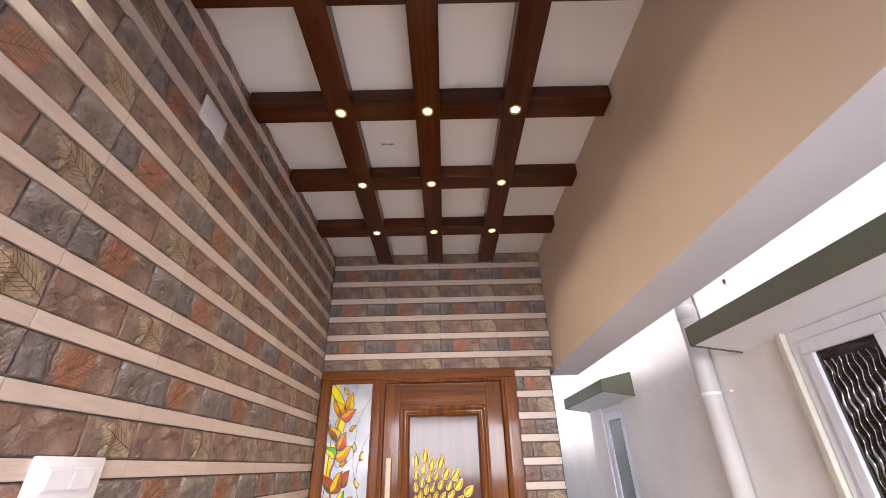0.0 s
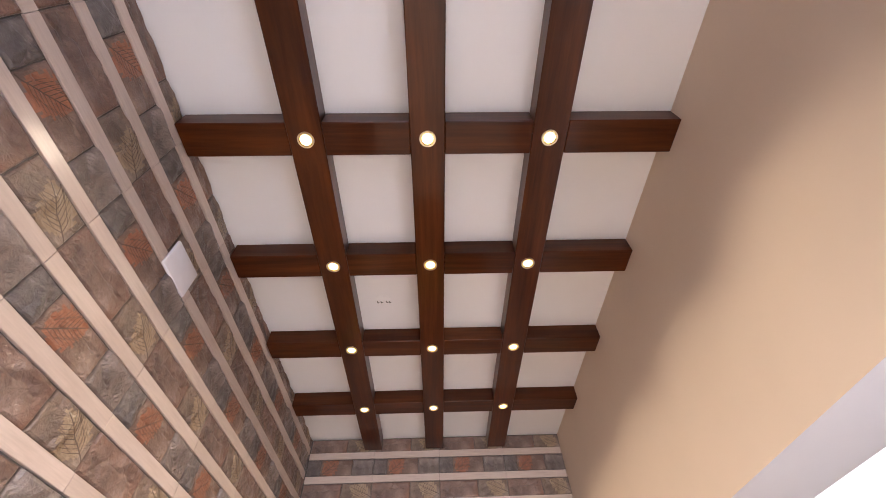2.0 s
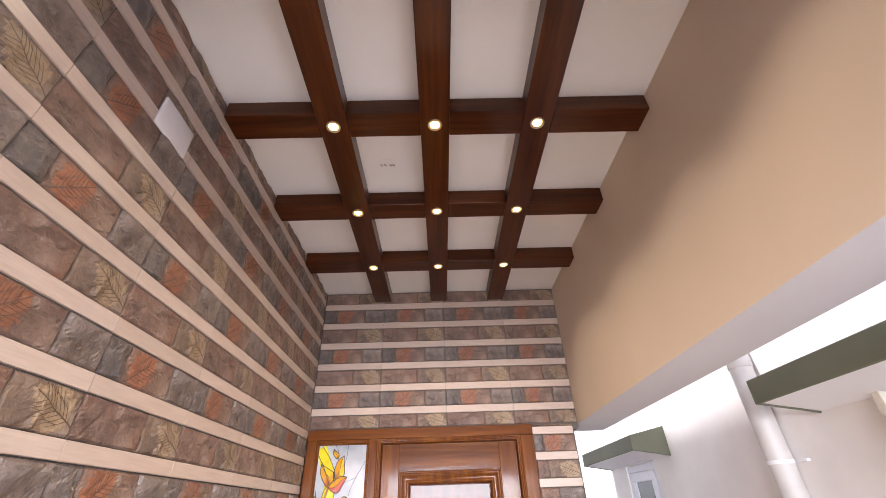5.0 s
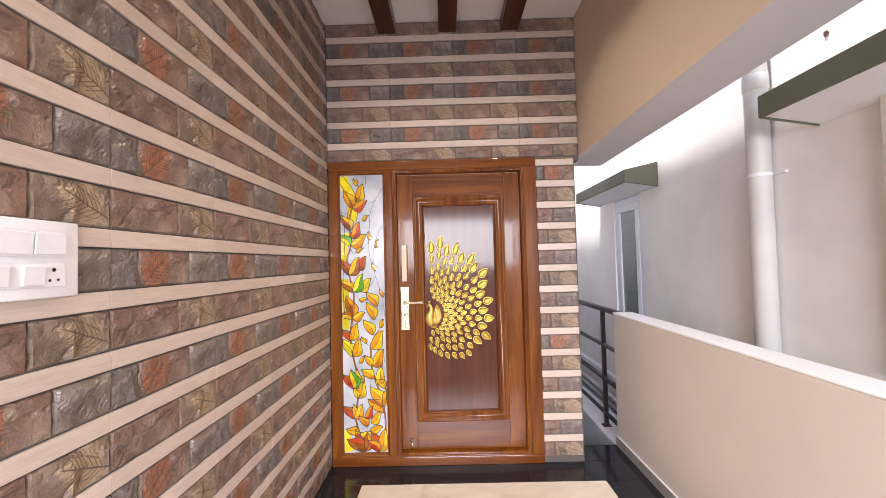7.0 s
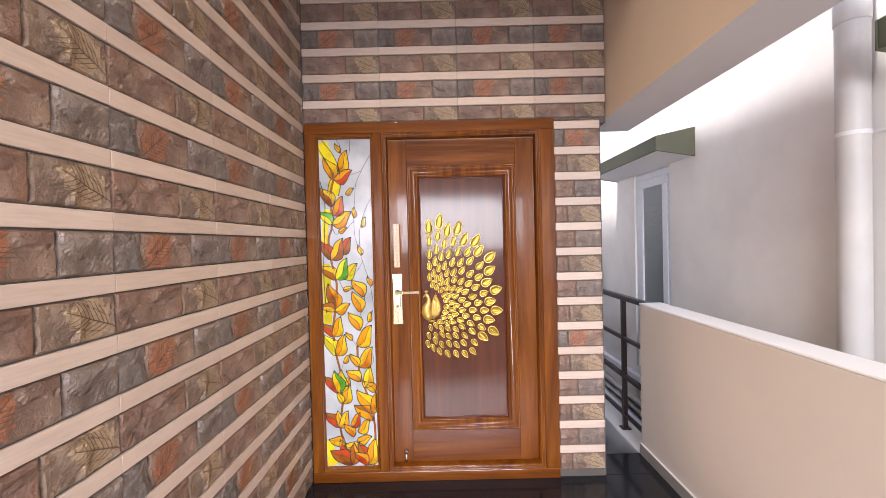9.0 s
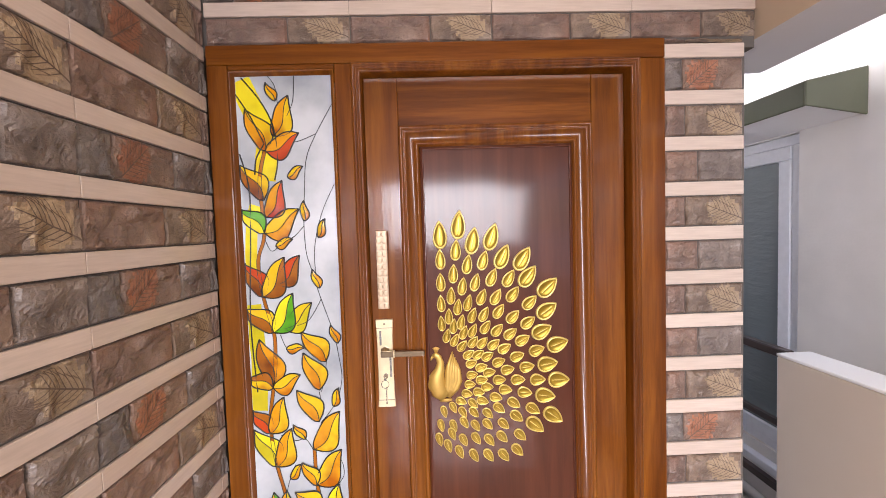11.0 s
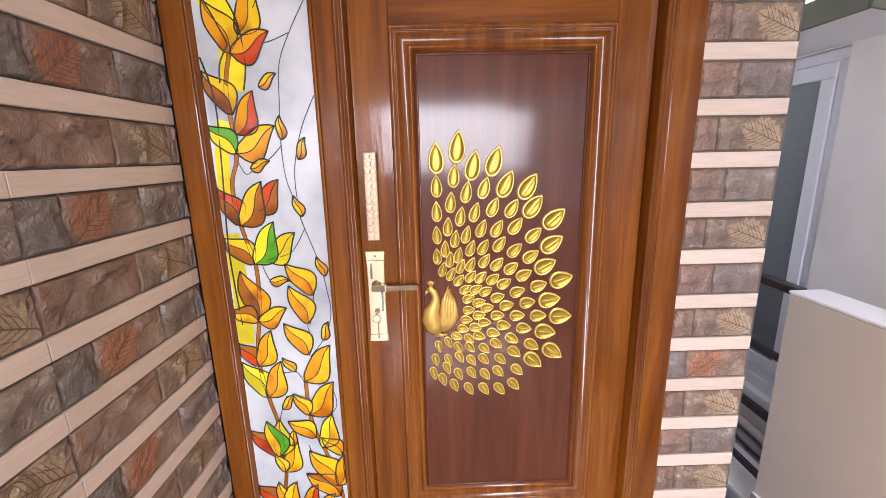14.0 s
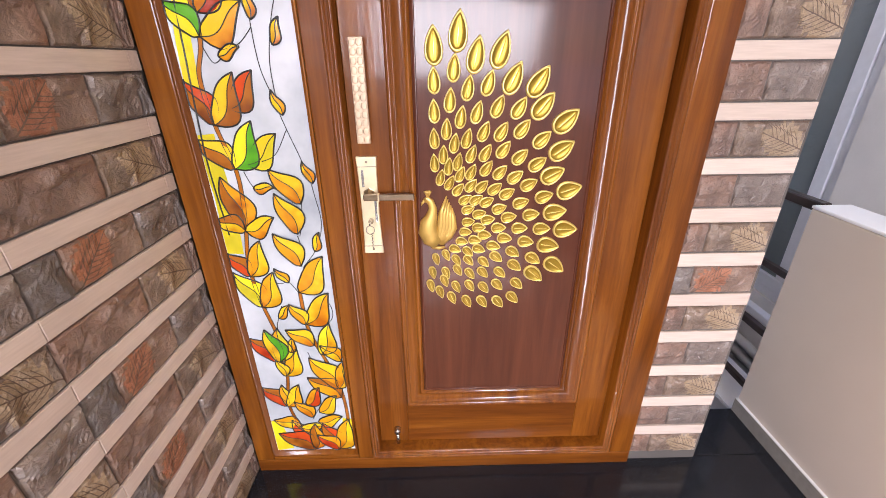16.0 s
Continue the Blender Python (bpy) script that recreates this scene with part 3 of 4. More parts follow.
panel = on_door(part("panel", moulding(0.679, 1.197, 0.350, 1.811, ((0.0, DY + 0.012), (0.001, DY + 0.004), (0.007, DY - 0.005), (0.011, DY - 0.0065), (0.0125, DY - 0.003), (0.0135, DY - 0.001))), MAHOGANY, None, "polished dark mahogany panel", True))
PY = DY - 0.0008
face = block("panel_face", (0.6915, 1.1845, PY, 3.29, 0.3625, 1.7985), MAHOGANY)
face.parent = panel


# peacock feathers in a fan
def feather_mesh():
    """A pointed drop with a raised rim and a ridged hollow; unit length along z, its point up."""
    bm = bmesh.new()
    n = 20

    def outline(sx, sz):
        pts = []
        for k in range(n):
            a = 2 * math.pi * k / n
            t = 0.5 - 0.5 * math.cos(a)
            w = 0.60 * math.sqrt(t) * (1 - t) ** 0.85 * (1 if a < math.pi else -1)
            pts.append((w * sx, (t - 0.5) * sz + 0.04 * (sz - 1)))
        return pts
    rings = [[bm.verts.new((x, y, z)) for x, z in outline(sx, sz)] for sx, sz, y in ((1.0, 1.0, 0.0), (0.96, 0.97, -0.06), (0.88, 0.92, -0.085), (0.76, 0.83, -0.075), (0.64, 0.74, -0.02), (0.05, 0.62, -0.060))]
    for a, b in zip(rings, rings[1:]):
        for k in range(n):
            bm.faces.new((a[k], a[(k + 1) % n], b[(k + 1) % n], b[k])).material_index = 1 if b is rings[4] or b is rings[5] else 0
    bm.faces.new(rings[-1])
    bmesh.ops.remove_doubles(bm, verts=bm.verts, dist=0.0005)
    bmesh.ops.recalc_face_normals(bm, faces=bm.faces)
    me = bpy.data.meshes.new("feather")
    bm.to_mesh(me)
    bm.free()
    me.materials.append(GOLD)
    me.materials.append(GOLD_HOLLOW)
    me.polygons.foreach_set("use_smooth", [True] * len(me.polygons))
    return me


# darker copy of the gold: shade inside the feather hollows, put into the colour
GOLD_HOLLOW = gloss("shaded_gold", (0.27, 0.170, 0.016), 0.34, 0.75)
FEATHER = feather_mesh()
FAN = Vector((0.752, 1.0))
# each row of feathers: its outer end, its inner end and how many
UPPER_ROWS = ((0.739, 1.513, 0.736, 1.210, 5), (0.803, 1.545, 0.753, 1.167, 6), (0.850, 1.490, 0.777, 1.199, 5), (0.915, 1.501, 0.780, 1.151, 6), (0.951, 1.433, 0.811, 1.176, 5), (1.020, 1.424, 0.805, 1.130, 6),
              (1.037, 1.363, 0.843, 1.142, 5), (1.104, 1.323, 0.826, 1.099, 6), (1.100, 1.243, 0.859, 1.098, 5), (1.081, 1.171, 0.835, 1.067, 5), (1.135, 1.124, 0.869, 1.052, 5), (1.099, 1.055, 0.836, 1.027, 5))
LOWER_ROWS = ((1.137, 0.998, 0.869, 1.008, 5), (1.089, 0.944, 0.828, 0.994, 5), (1.116, 0.872, 0.858, 0.966, 5), (1.052, 0.841, 0.817, 0.962, 5), (0.999, 0.807, 0.837, 0.926, 4), (0.988, 0.754, 0.796, 0.936, 5),
              (0.940, 0.738, 0.801, 0.897, 4), (0.887, 0.740, 0.768, 0.915, 4), (0.836, 0.742, 0.736, 0.901, 4), (0.786, 0.757, 0.762, 0.822, 2), (0.747, 0.780, 0.724, 0.853, 2), (0.717, 0.804, 0.716, 0.804, 1))
for x0, z0, x1, z1, count in UPPER_ROWS + LOWER_ROWS:
    for k in range(count):
        t = (1 - 0.94 ** k) / (1 - 0.94 ** max(1, count - 1))
        x, z = x0 + (x1 - x0) * t, z0 + (z1 - z0) * t
        r, deg = math.hypot(x - FAN.x, z - FAN.y), math.degrees(math.atan2(z - FAN.y, x - FAN.x))
        upper = z > 0.93
        size = (0.040 + 0.074 * r) * (1.26 if k == 0 else 1.0) if upper or x0 > 1.04 else 0.042 + 0.05 * r
        turn = deg * min(1.0, 0.1 + 4.5 * r) if upper else 0.5 * deg - 26
        flat = math.cos(radians(turn)) ** 2
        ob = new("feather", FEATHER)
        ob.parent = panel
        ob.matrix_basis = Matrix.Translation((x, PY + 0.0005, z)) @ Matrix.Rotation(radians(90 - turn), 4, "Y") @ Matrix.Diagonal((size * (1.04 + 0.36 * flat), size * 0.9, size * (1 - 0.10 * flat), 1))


def peacock_mesh():
    bm = bmesh.new()
    neck = [(0.741, 0.957), (0.722, 0.975), (0.712, 1.0), (0.714, 1.028), (0.725, 1.052), (0.728, 1.075), (0.722, 1.094), (0.711, 1.103), (0.703, 1.098)]
    rad = [0.020, 0.029, 0.031, 0.026, 0.0175, 0.0125, 0.011, 0.0115, 0.007]
    tube(bm, [(x, PY - 0.004, z) for x, z in neck], rad, 14, 0.55)
    tube(bm, [(0.703, PY - 0.005, 1.098), (0.6965, PY - 0.005, 1.090), (0.694, PY - 0.005, 1.083)], [0.0055, 0.0035, 0.0008], 8, 0.6)
    for k in range(3):
        a = radians(65 + 25 * k)
        tube(bm, [(0.714, PY - 0.004, 1.11), (0.714 + 0.012 * math.cos(a), PY - 0.004, 1.11 + 0.013 * math.sin(a)), (0.714 + 0.018 * math.cos(a), PY - 0.004, 1.11 + 0.020 * math.sin(a))], [0.004, 0.004, 0.006], 8, 0.6)
    tube(bm, [(0.722, PY - 0.004, 0.944), (0.745, PY - 0.004, 0.943), (0.764, PY - 0.004, 0.946)], [0.005, 0.007, 0.004], 10, 0.6)
    for k in range(5):
        dx = 0.0115 * k
        pts = [(0.741 + dx * 0.25, 0.958), (0.748 + dx * 0.65, 0.985), (0.751 + dx * 0.85, 1.02 - dx * 0.2), (0.754 + dx * 0.75, 1.06 - dx * 0.3), (0.770 + dx * 0.35, 1.112 - dx * 0.85)]
        tube(bm, [(x, PY - 0.004, z) for x, z in pts], [0.009, 0.0125, 0.012, 0.009, 0.002], 10, 0.7)
    return bm


part("peacock_relief", peacock_mesh(), GOLD_DARK, panel, "antique gold peacock body in relief", True)

# door furniture
CREAM = gloss("cream_enamel", (0.55, 0.40, 0.27), 0.4, 0.2)
pull = on_door(block("pull_handle", (0.528, 0.564, DY - 0.040, DY - 0.028, 1.274, 1.533), CREAM, None, "brass pull handle with a hammered cream face", 0.002, 2))
for z in (1.30, 1.505):
    ob = part("stud", tube(bmesh.new(), [(0.546, DY - 0.028, z), (0.546, DY - 0.0005, z)], 0.008, 12, 1.0, (0, 0, 1)), BRASS, pull)
for k in range(12):
    for j in range(2):
        bm = bmesh.new()
        bmesh.ops.create_uvsphere(bm, u_segments=8, v_segments=5, radius=1.0, matrix=Matrix.Translation((0.5375 + 0.017 * j, DY - 0.0402, 1.285 + 0.0215 * k)) @ Matrix.Diagonal((0.008, 0.0006, 0.0100, 1)))
        part("dimple", bm, CREAM, pull, "", True)

lock = on_door(part("lock_plate", bmesh.new(), BRASS, None, "waisted brass lock plate"))
bm = bmesh.new()
rows = [(0.0, 0.030), (0.04, 0.0275), (0.11, 0.0262), (0.19, 0.0262), (0.26, 0.0275), (0.302, 0.030)]
ring = [(0.5415 - w, 0.931 + h) for h, w in rows] + [(0.5415 + w, 0.931 + h) for h, w in reversed(rows)]
f = bm.faces.new([bm.verts.new((x, DY - 0.0005, z)) for x, z in ring])
ext = bmesh.ops.extrude_face_region(bm, geom=[f])
for v in [q for q in ext["geom"] if isinstance(q, bmesh.types.BMVert)]:
    v.co.y -= 0.009
bmesh.ops.recalc_face_normals(bm, faces=bm.faces)
bmesh.ops.bevel(bm, geom=list(bm.edges), offset=0.0015, segments=1, affect="EDGES")
bm.to_mesh(lock.data)
bm.free()
for z0, z1 in ((0.955, 0.957), (1.203, 1.205)):
    part("groove", box(bmesh.new(), 0.514, 0.569, DY - 0.0105, DY - 0.0098, z0, z1), BRONZE, lock)
for x0, x1, z0, z1 in ((0.555, 0.562, 1.035, 1.105), (0.524, 0.531, 1.145, 1.195)):
    part("inlay", box(bmesh.new(), x0, x1, DY - 0.0108, DY - 0.0098, z0, z1), STEEL, lock)
part("rose", tube(bmesh.new(), [(0.5415, DY - 0.009, 1.124), (0.5415, DY - 0.016, 1.124), (0.5415, DY - 0.034, 1.124)], [0.017, 0.016, 0.010], 6, 1.0, (0, 0, 1)), BRONZE, lock)
lever = part("lever", box(bmesh.new(), 0.531, 0.676, DY - 0.052, DY - 0.038, 1.1145, 1.1335, 0.003, 2), BRONZE, lock, "square bronze lever")
part("lever_band", box(bmesh.new(), 0.572, 0.577, DY - 0.0535, DY - 0.0365, 1.113, 1.135, 0.001), BRASS, lever)
part("keyhole", tube(bmesh.new(), [(0.5415, DY - 0.009, 1.040), (0.5415, DY - 0.020, 1.040)], 0.008, 14, 1.0, (0, 0, 1)), BRONZE, lock)
part("key", box(bmesh.new(), 0.539, 0.544, DY - 0.045, DY - 0.020, 1.036, 1.043, 0.001), STEEL, lock)
part("key_ring", tube(bmesh.new(), [(0.5415 + 0.0125 * math.sin(a), DY - 0.042, 1.022 + 0.0135 * math.cos(a)) for a in np.linspace(0, 6.283, 17)], 0.0011, 6, 1.0, (0, 1, 0)), STEEL, lock)
part("key_chain", tube(bmesh.new(), [(0.5435 + 0.002 * math.sin(z * 900), DY - 0.03, z) for z in np.linspace(1.008, 0.955, 14)], 0.0014, 6, 1.0, (0, 1, 0)), STEEL, lock)
for z in (1.218, 0.945):
    part("screw", tube(bmesh.new(), [(0.5415, DY - 0.009, z), (0.5415, DY - 0.0112, z)], 0.0035, 10, 1.0, (0, 0, 1)), BRONZE, lock)
stop = on_door(part("tower_bolt", tube(bmesh.new(), [(0.570, DY - 0.0005, 0.158), (0.570, DY - 0.022, 0.158), (0.570, DY - 0.026, 0.158)], [0.014, 0.012, 0.006], 14, 1.0, (0, 0, 1)), STEEL, None, "small steel bolt low on the door", True))
part("bolt_arm", tube(bmesh.new(), [(0.570, DY - 0.016, 0.155), (0.571, DY - 0.018, 0.12), (0.571, DY - 0.018, 0.098)], [0.006, 0.007, 0.008], 10, 0.7), STEEL, stop, "", True)
part("rubber_ring", tube(bmesh.new(), [(0.570, DY - 0.0225, 0.158), (0.570, DY - 0.0275, 0.158)], 0.006, 12, 1.0, (0, 0, 1)), BLACK, stop)

# ---------------------------------------------------------------- painted glass of the side pane
GX0, GX1, GZ0, GZ1, GY = 0.0985, 0.4045, 0.0915, 2.0385, 3.216


def glass_colour(name, colour, deep):
    """Painted glass, deeper towards the stem end, with a little mottling."""
    m, nt, b = material(name)
    n = noise_node(nt, texture_space(nt), 13, 2)
    split = nt.nodes.new("ShaderNodeSeparateXYZ")
    nt.links.new(texture_space(nt, (1, 1, 1), "Generated"), split.inputs[0])
    add = nt.nodes.new("ShaderNodeMath")
    add.operation = "MULTIPLY_ADD"
    add.inputs[1].default_value = 0.45
    nt.links.new(split.outputs["Z"], add.inputs[0])
    nt.links.new(n, add.inputs[2])
    nt.links.new(ramp(nt, add.outputs[0], ((0.48, deep), (0.72, colour), (0.98, tuple(q * 1.08 for q in colour)))), b.inputs["Base Color"])
    b.inputs["Roughness"].default_value = 0.12
    b.inputs["Coat Weight"].default_value = 0.15
    b.inputs["Coat Roughness"].default_value = 0.03
    return m


HUES = {
    "y": glass_colour("yellow_glass", (0.70, 0.46, 0.010), (0.48, 0.22, 0.006)),
    "o": glass_colour("orange_glass", (0.66, 0.29, 0.007), (0.40, 0.11, 0.004)),
    "r": glass_colour("red_glass", (0.50, 0.06, 0.010), (0.30, 0.025, 0.006)),
    "b": glass_colour("brown_glass", (0.34, 0.11, 0.01), (0.16, 0.04, 0.006)),
    "g": glass_colour("green_glass", (0.10, 0.33, 0.015), (0.04, 0.20, 0.010)),
    "l": glass_colour("lemon_glass", (0.76, 0.64, 0.014), (0.64, 0.48, 0.010)),
    "k": glass_colour("olive_glass", (0.50, 0.42, 0.012), (0.62, 0.50, 0.012)),
}


def frosted():
    m, nt, b = material("frosted_white_glass")
    v = texture_space(nt)
    cloud = noise_node(nt, v, 3.5, 5)
    grit = noise_node(nt, v, 420, 2, 0.6)
    nt.links.new(ramp(nt, cloud, ((0.33, (0.32, 0.34, 0.37)), (0.60, (0.57, 0.58, 0.61)))), b.inputs["Base Color"])
    b.inputs["Roughness"].default_value = 0.25
    b.inputs["Coat Weight"].default_value = 0.8
    b.inputs["Coat Roughness"].default_value = 0.02
    bump(nt, b, grit, 0.12, 0.001)
    return m


sidelight = base("window_1", "tall frosted side pane painted with yellow and orange leaves", "stained glass", (0, 0, 0), "structure")
pane = block("pane", (GX0, GX1, GY, GY + 0.008, GZ0, GZ1), frosted(), sidelight, "frosted white glass")


def g(u, v, dy=0.0):
    """From the pane's own grid, 88 across and 493 down, to the world."""
    return Vector((GX0 + (GX1 - GX0) * u / 88.0, GY - 0.0012 - dy, GZ1 - (GZ1 - GZ0) * v / 493.0))


LEAD = bmesh.new()


def lead(pts, r=0.0023):
    tube(LEAD, [g(u, v, 0.0006) for u, v in pts], r, 6, 0.7)


def smooth_line(pts, n=6):
    out = []
    p = [pts[0], *pts, pts[-1]]
    for k in range(1, len(p) - 2):
        for j in range(n):
            t = j / n
            out.append(tuple(0.5 * (2 * p[k][i] + (p[k + 1][i] - p[k - 1][i]) * t + (2 * p[k - 1][i] - 5 * p[k][i] + 4 * p[k + 1][i] - p[k + 2][i]) * t * t + (3 * p[k][i] - p[k - 1][i] - 3 * p[k + 1][i] + p[k + 2][i]) * t ** 3) for i in (0, 1)))
    return [*out, pts[-1]]


def glass_leaf(u, v, deg, length, hues, fat=0.27, bend=0.10, level=0):
    """A leaf of two halves with lead round it, from its stem end outwards."""
    d = Vector((math.cos(radians(deg)), -math.sin(radians(deg))))
    s = Vector((-d.y, d.x))
    mid, left, right = [], [], []
    for k in range(13):
        t = k / 12
        w = length * fat * (math.sin(math.pi * t ** 0.78) ** 0.9 * (1.08 - 0.25 * t) if 0 < t < 1 else 0)
        c = Vector((u, v)) + d * (length * t) + s * (length * (bend * math.sin(math.pi * t) + 0.055 * math.sin(2 * math.pi * t)))
        mid.append(c)
        left.append(c + s * w)
        right.append(c - s * w)
    keep = lambda q: (min(max(q.x, 0.6), 87.4), min(max(q.y, 0.6), 492.4))
    bm = bmesh.new()
    for side, idx in ((left, 0), (right, 1)):
        for k in range(12):
            quad = [mid[k], mid[k + 1], side[k + 1], side[k]]
            vs = [bm.verts.new(g(*keep(q), 0.0013 * level + (0.0009 if q in mid else 0.0))) for q in quad]
            f = bm.faces.new(vs)
            f.material_index = idx
    bmesh.ops.remove_doubles(bm, verts=bm.verts, dist=0.00015)
    part("glass_leaf", bm, (HUES[hues[0]], HUES[hues[1]]), pane)
    rim = [keep(q) for q in left] + [keep(q) for q in reversed(right)]
    tube(LEAD, [g(*q, 0.0003 + 0.0013 * level) for q in rim], 0.0023, 6, 0.7)
    tube(LEAD, [g(*keep(q), 0.0010 + 0.0013 * level) for q in mid], 0.0015, 5, 0.7)


def ribbon(name, pts, wide, hue, dy=0.0):
    line = smooth_line(pts)
    bm = bmesh.new()
    prev = None
    for k, (u, v) in enumerate(line):
        a, b = line[max(k - 1, 0)], line[min(k + 1, len(line) - 1)]
        d = Vector((b[0] - a[0], b[1] - a[1])).normalized()
        w = wide
        pair = [bm.verts.new(g(min(max(u + q * d.y * w, 0.5), 87.5), min(max(v - q * d.x * w, 0.5), 492.5), dy)) for q in (-1, 1)]
        if prev:
            bm.faces.new((prev[0], prev[1], pair[1], pair[0]))
        prev = pair
    part(name, bm, HUES[hue], pane)


ribbon("yellow_band", ((2, 0), (11, 18), (20, 36), (27, 52), (25, 66), (23, 84)), 10, "l")
ribbon("yellow_band", ((13, 104), (9, 120), (7, 140), (6, 160)), 5.5, "l")
ribbon("yellow_band", ((6, 186), (7.5, 214), (9, 232), (8, 255), (7, 276)), 7.5, "k")
ribbon("yellow_band", ((2, 452), (6, 475), (10, 492)), 9, "l")
ribbon("yellow_band", ((85, 452), (82, 475), (76, 492)), 7, "l")
lead(smooth_line(((0, 14), (5, 21), (13, 33), (24, 54))))
lead(smooth_line(((6, 1), (21, 18), (31, 35), (35, 51), (35.5, 69), (32, 84))))
lead(smooth_line(((1, 62), (8, 90), (7, 130), (3, 200), (6, 260))))
lead(smooth_line(((24, 54), (16, 66), (14, 79))))

vine_l = ((24, 60), (18, 85), (20, 127), (13, 150), (16, 180), (24, 210), (24, 235), (21, 257), (17, 280), (17, 300), (21, 325), (28, 355), (26, 380), (29, 398), (24, 432), (32, 462), (44, 492))
vine_r = ((80, 492), (84, 450), (81, 415), (72, 385), (64, 365), (58, 342), (57, 311))
for pts in (vine_l, vine_r):
    ribbon("vine_stem", pts, 1.6, "b", 0.0003)
    lead([(u - 1.6, v) for u, v in smooth_line(pts)], 0.0009)
    lead([(u + 1.6, v) for u, v in smooth_line(pts)], 0.0009)


def spray(u, v, *leaves, level=0):
    """The leaves that spring from one node of a vine: angle, length and the two hues of each."""
    for k, (deg, size, hues) in enumerate(leaves):
        glass_leaf(u, v, deg, size, hues, 0.28, 0.08, level * 3 + k)


spray(25, 60, (117, 38, "yo"), (24, 34, "ro"))
spray(32, 48, (64, 36, "yo"))
spray(21, 100, (126, 36, "yb"))
spray(22, 114, (61, 34, "ro"))
spray(20, 127, (30, 38, "oy"), (138, 30, "gl"))
spray(16, 180, (122, 34, "rb"), (57, 39, "by"))
spray(30, 170, (48, 32, "br"))
spray(24, 210, (142, 34, "yb"), (59, 38, "gl"))
spray(34, 207, (38, 34, "ky"))
spray(21, 257, (105, 43, "ob"), (160, 27, "by"), (22, 28, "oy"))
spray(16, 296, (132, 28, "br"), (65, 34, "yo"))
spray(21, 325, (123, 39, "lk"), (65, 36, "yo"))
spray(25, 382, (135, 37, "br"), (84, 36, "ko"), (104, 36, "gy"))
spray(28, 398, (63, 34, "yo"), (110, 20, "yy"))
spray(23, 434, (137, 34, "br"), (95, 26, "yo"), (59, 30, "oy"))
spray(72, 236, (131, 34, "yo"), level=1)
spray(65, 260, (114, 35, "yo"), level=1)
spray(63, 287, (126, 34, "yo"), level=1)
spray(57, 311, (51, 41, "yo"), level=1)
spray(58, 342, (50, 39, "oy"), (124, 24, "yo"), level=1)
spray(62, 364, (147, 30, "yo"), level=1)
spray(67, 374, (69, 34, "yl"), level=1)
spray(86, 382, (137, 26, "oy"), level=1)
spray(80, 413, (126, 44, "yo"), (76, 32, "yo"), level=1)
spray(81, 424, (143, 40, "bo"), level=1)
spray(43, 433, (53, 27, "ro"), level=1)
spray(48, 448, (132, 26, "oo"), level=1)
spray(55, 442, (45, 29, "yo"), level=1)
spray(52, 454, (12, 27, "yo"), level=1)
spray(32, 462, (160, 30, "oy"), (4, 26, "oy"))
spray(44, 491, (118, 44, "br"), (150, 44, "rb"), (84, 34, "ob"))
spray(70, 491, (112, 38, "rb"), (70, 42, "yo"), (138, 30, "or"), level=1)
tendrils = (((88, 23), (72, 47), (62, 67), (59, 93), (57, 120), (58, 144), (63, 161), (69, 181), (80, 212), (84, 232), (86, 252), (79, 272), (64, 289)), ((36, 54), (54, 53), (72, 47)),
            ((30, 0), (36, 8), (38, 22)), ((20, 132), (26, 142), (36, 136), (48, 130), (57, 122)), ((66, 165), (66, 140), (74, 112), (87, 88)), ((30, 212), (36, 224), (48, 224), (56, 226)),
            ((26, 298), (40, 303), (49, 302), (56, 312)), ((28, 352), (31, 340), (38, 324)), ((54, 0), (52, 20), (46, 32)), ((46, 205), (58, 200), (70, 183)), ((72, 236), (70, 250), (66, 262)), ((64, 262), (66, 276), (63, 288)),
            ((72, 318), (82, 322), (84, 335), (76, 345)), ((54, 372), (58, 385), (66, 392)), ((46, 452), (52, 442), (56, 436)))
for pts in tendrils:
    lead(smooth_line(pts), 0.0012)
for u, v, deg in ((58, 118, 90), (70, 132, 66), (69, 174, 111), (84, 221, 112), (77, 275, 70), (30, 138, 18), (35, 224, 0), (44, 82, 31), (36, 20, 119), (49, 302, 131), (33, 336, 46), (37, 372, 70)):
    glass_leaf(u, v, deg, 17, "oy", 0.24, 0.0, 1)
part("leading", LEAD, BLACK, pane, "black lead lines between the leaves", True)


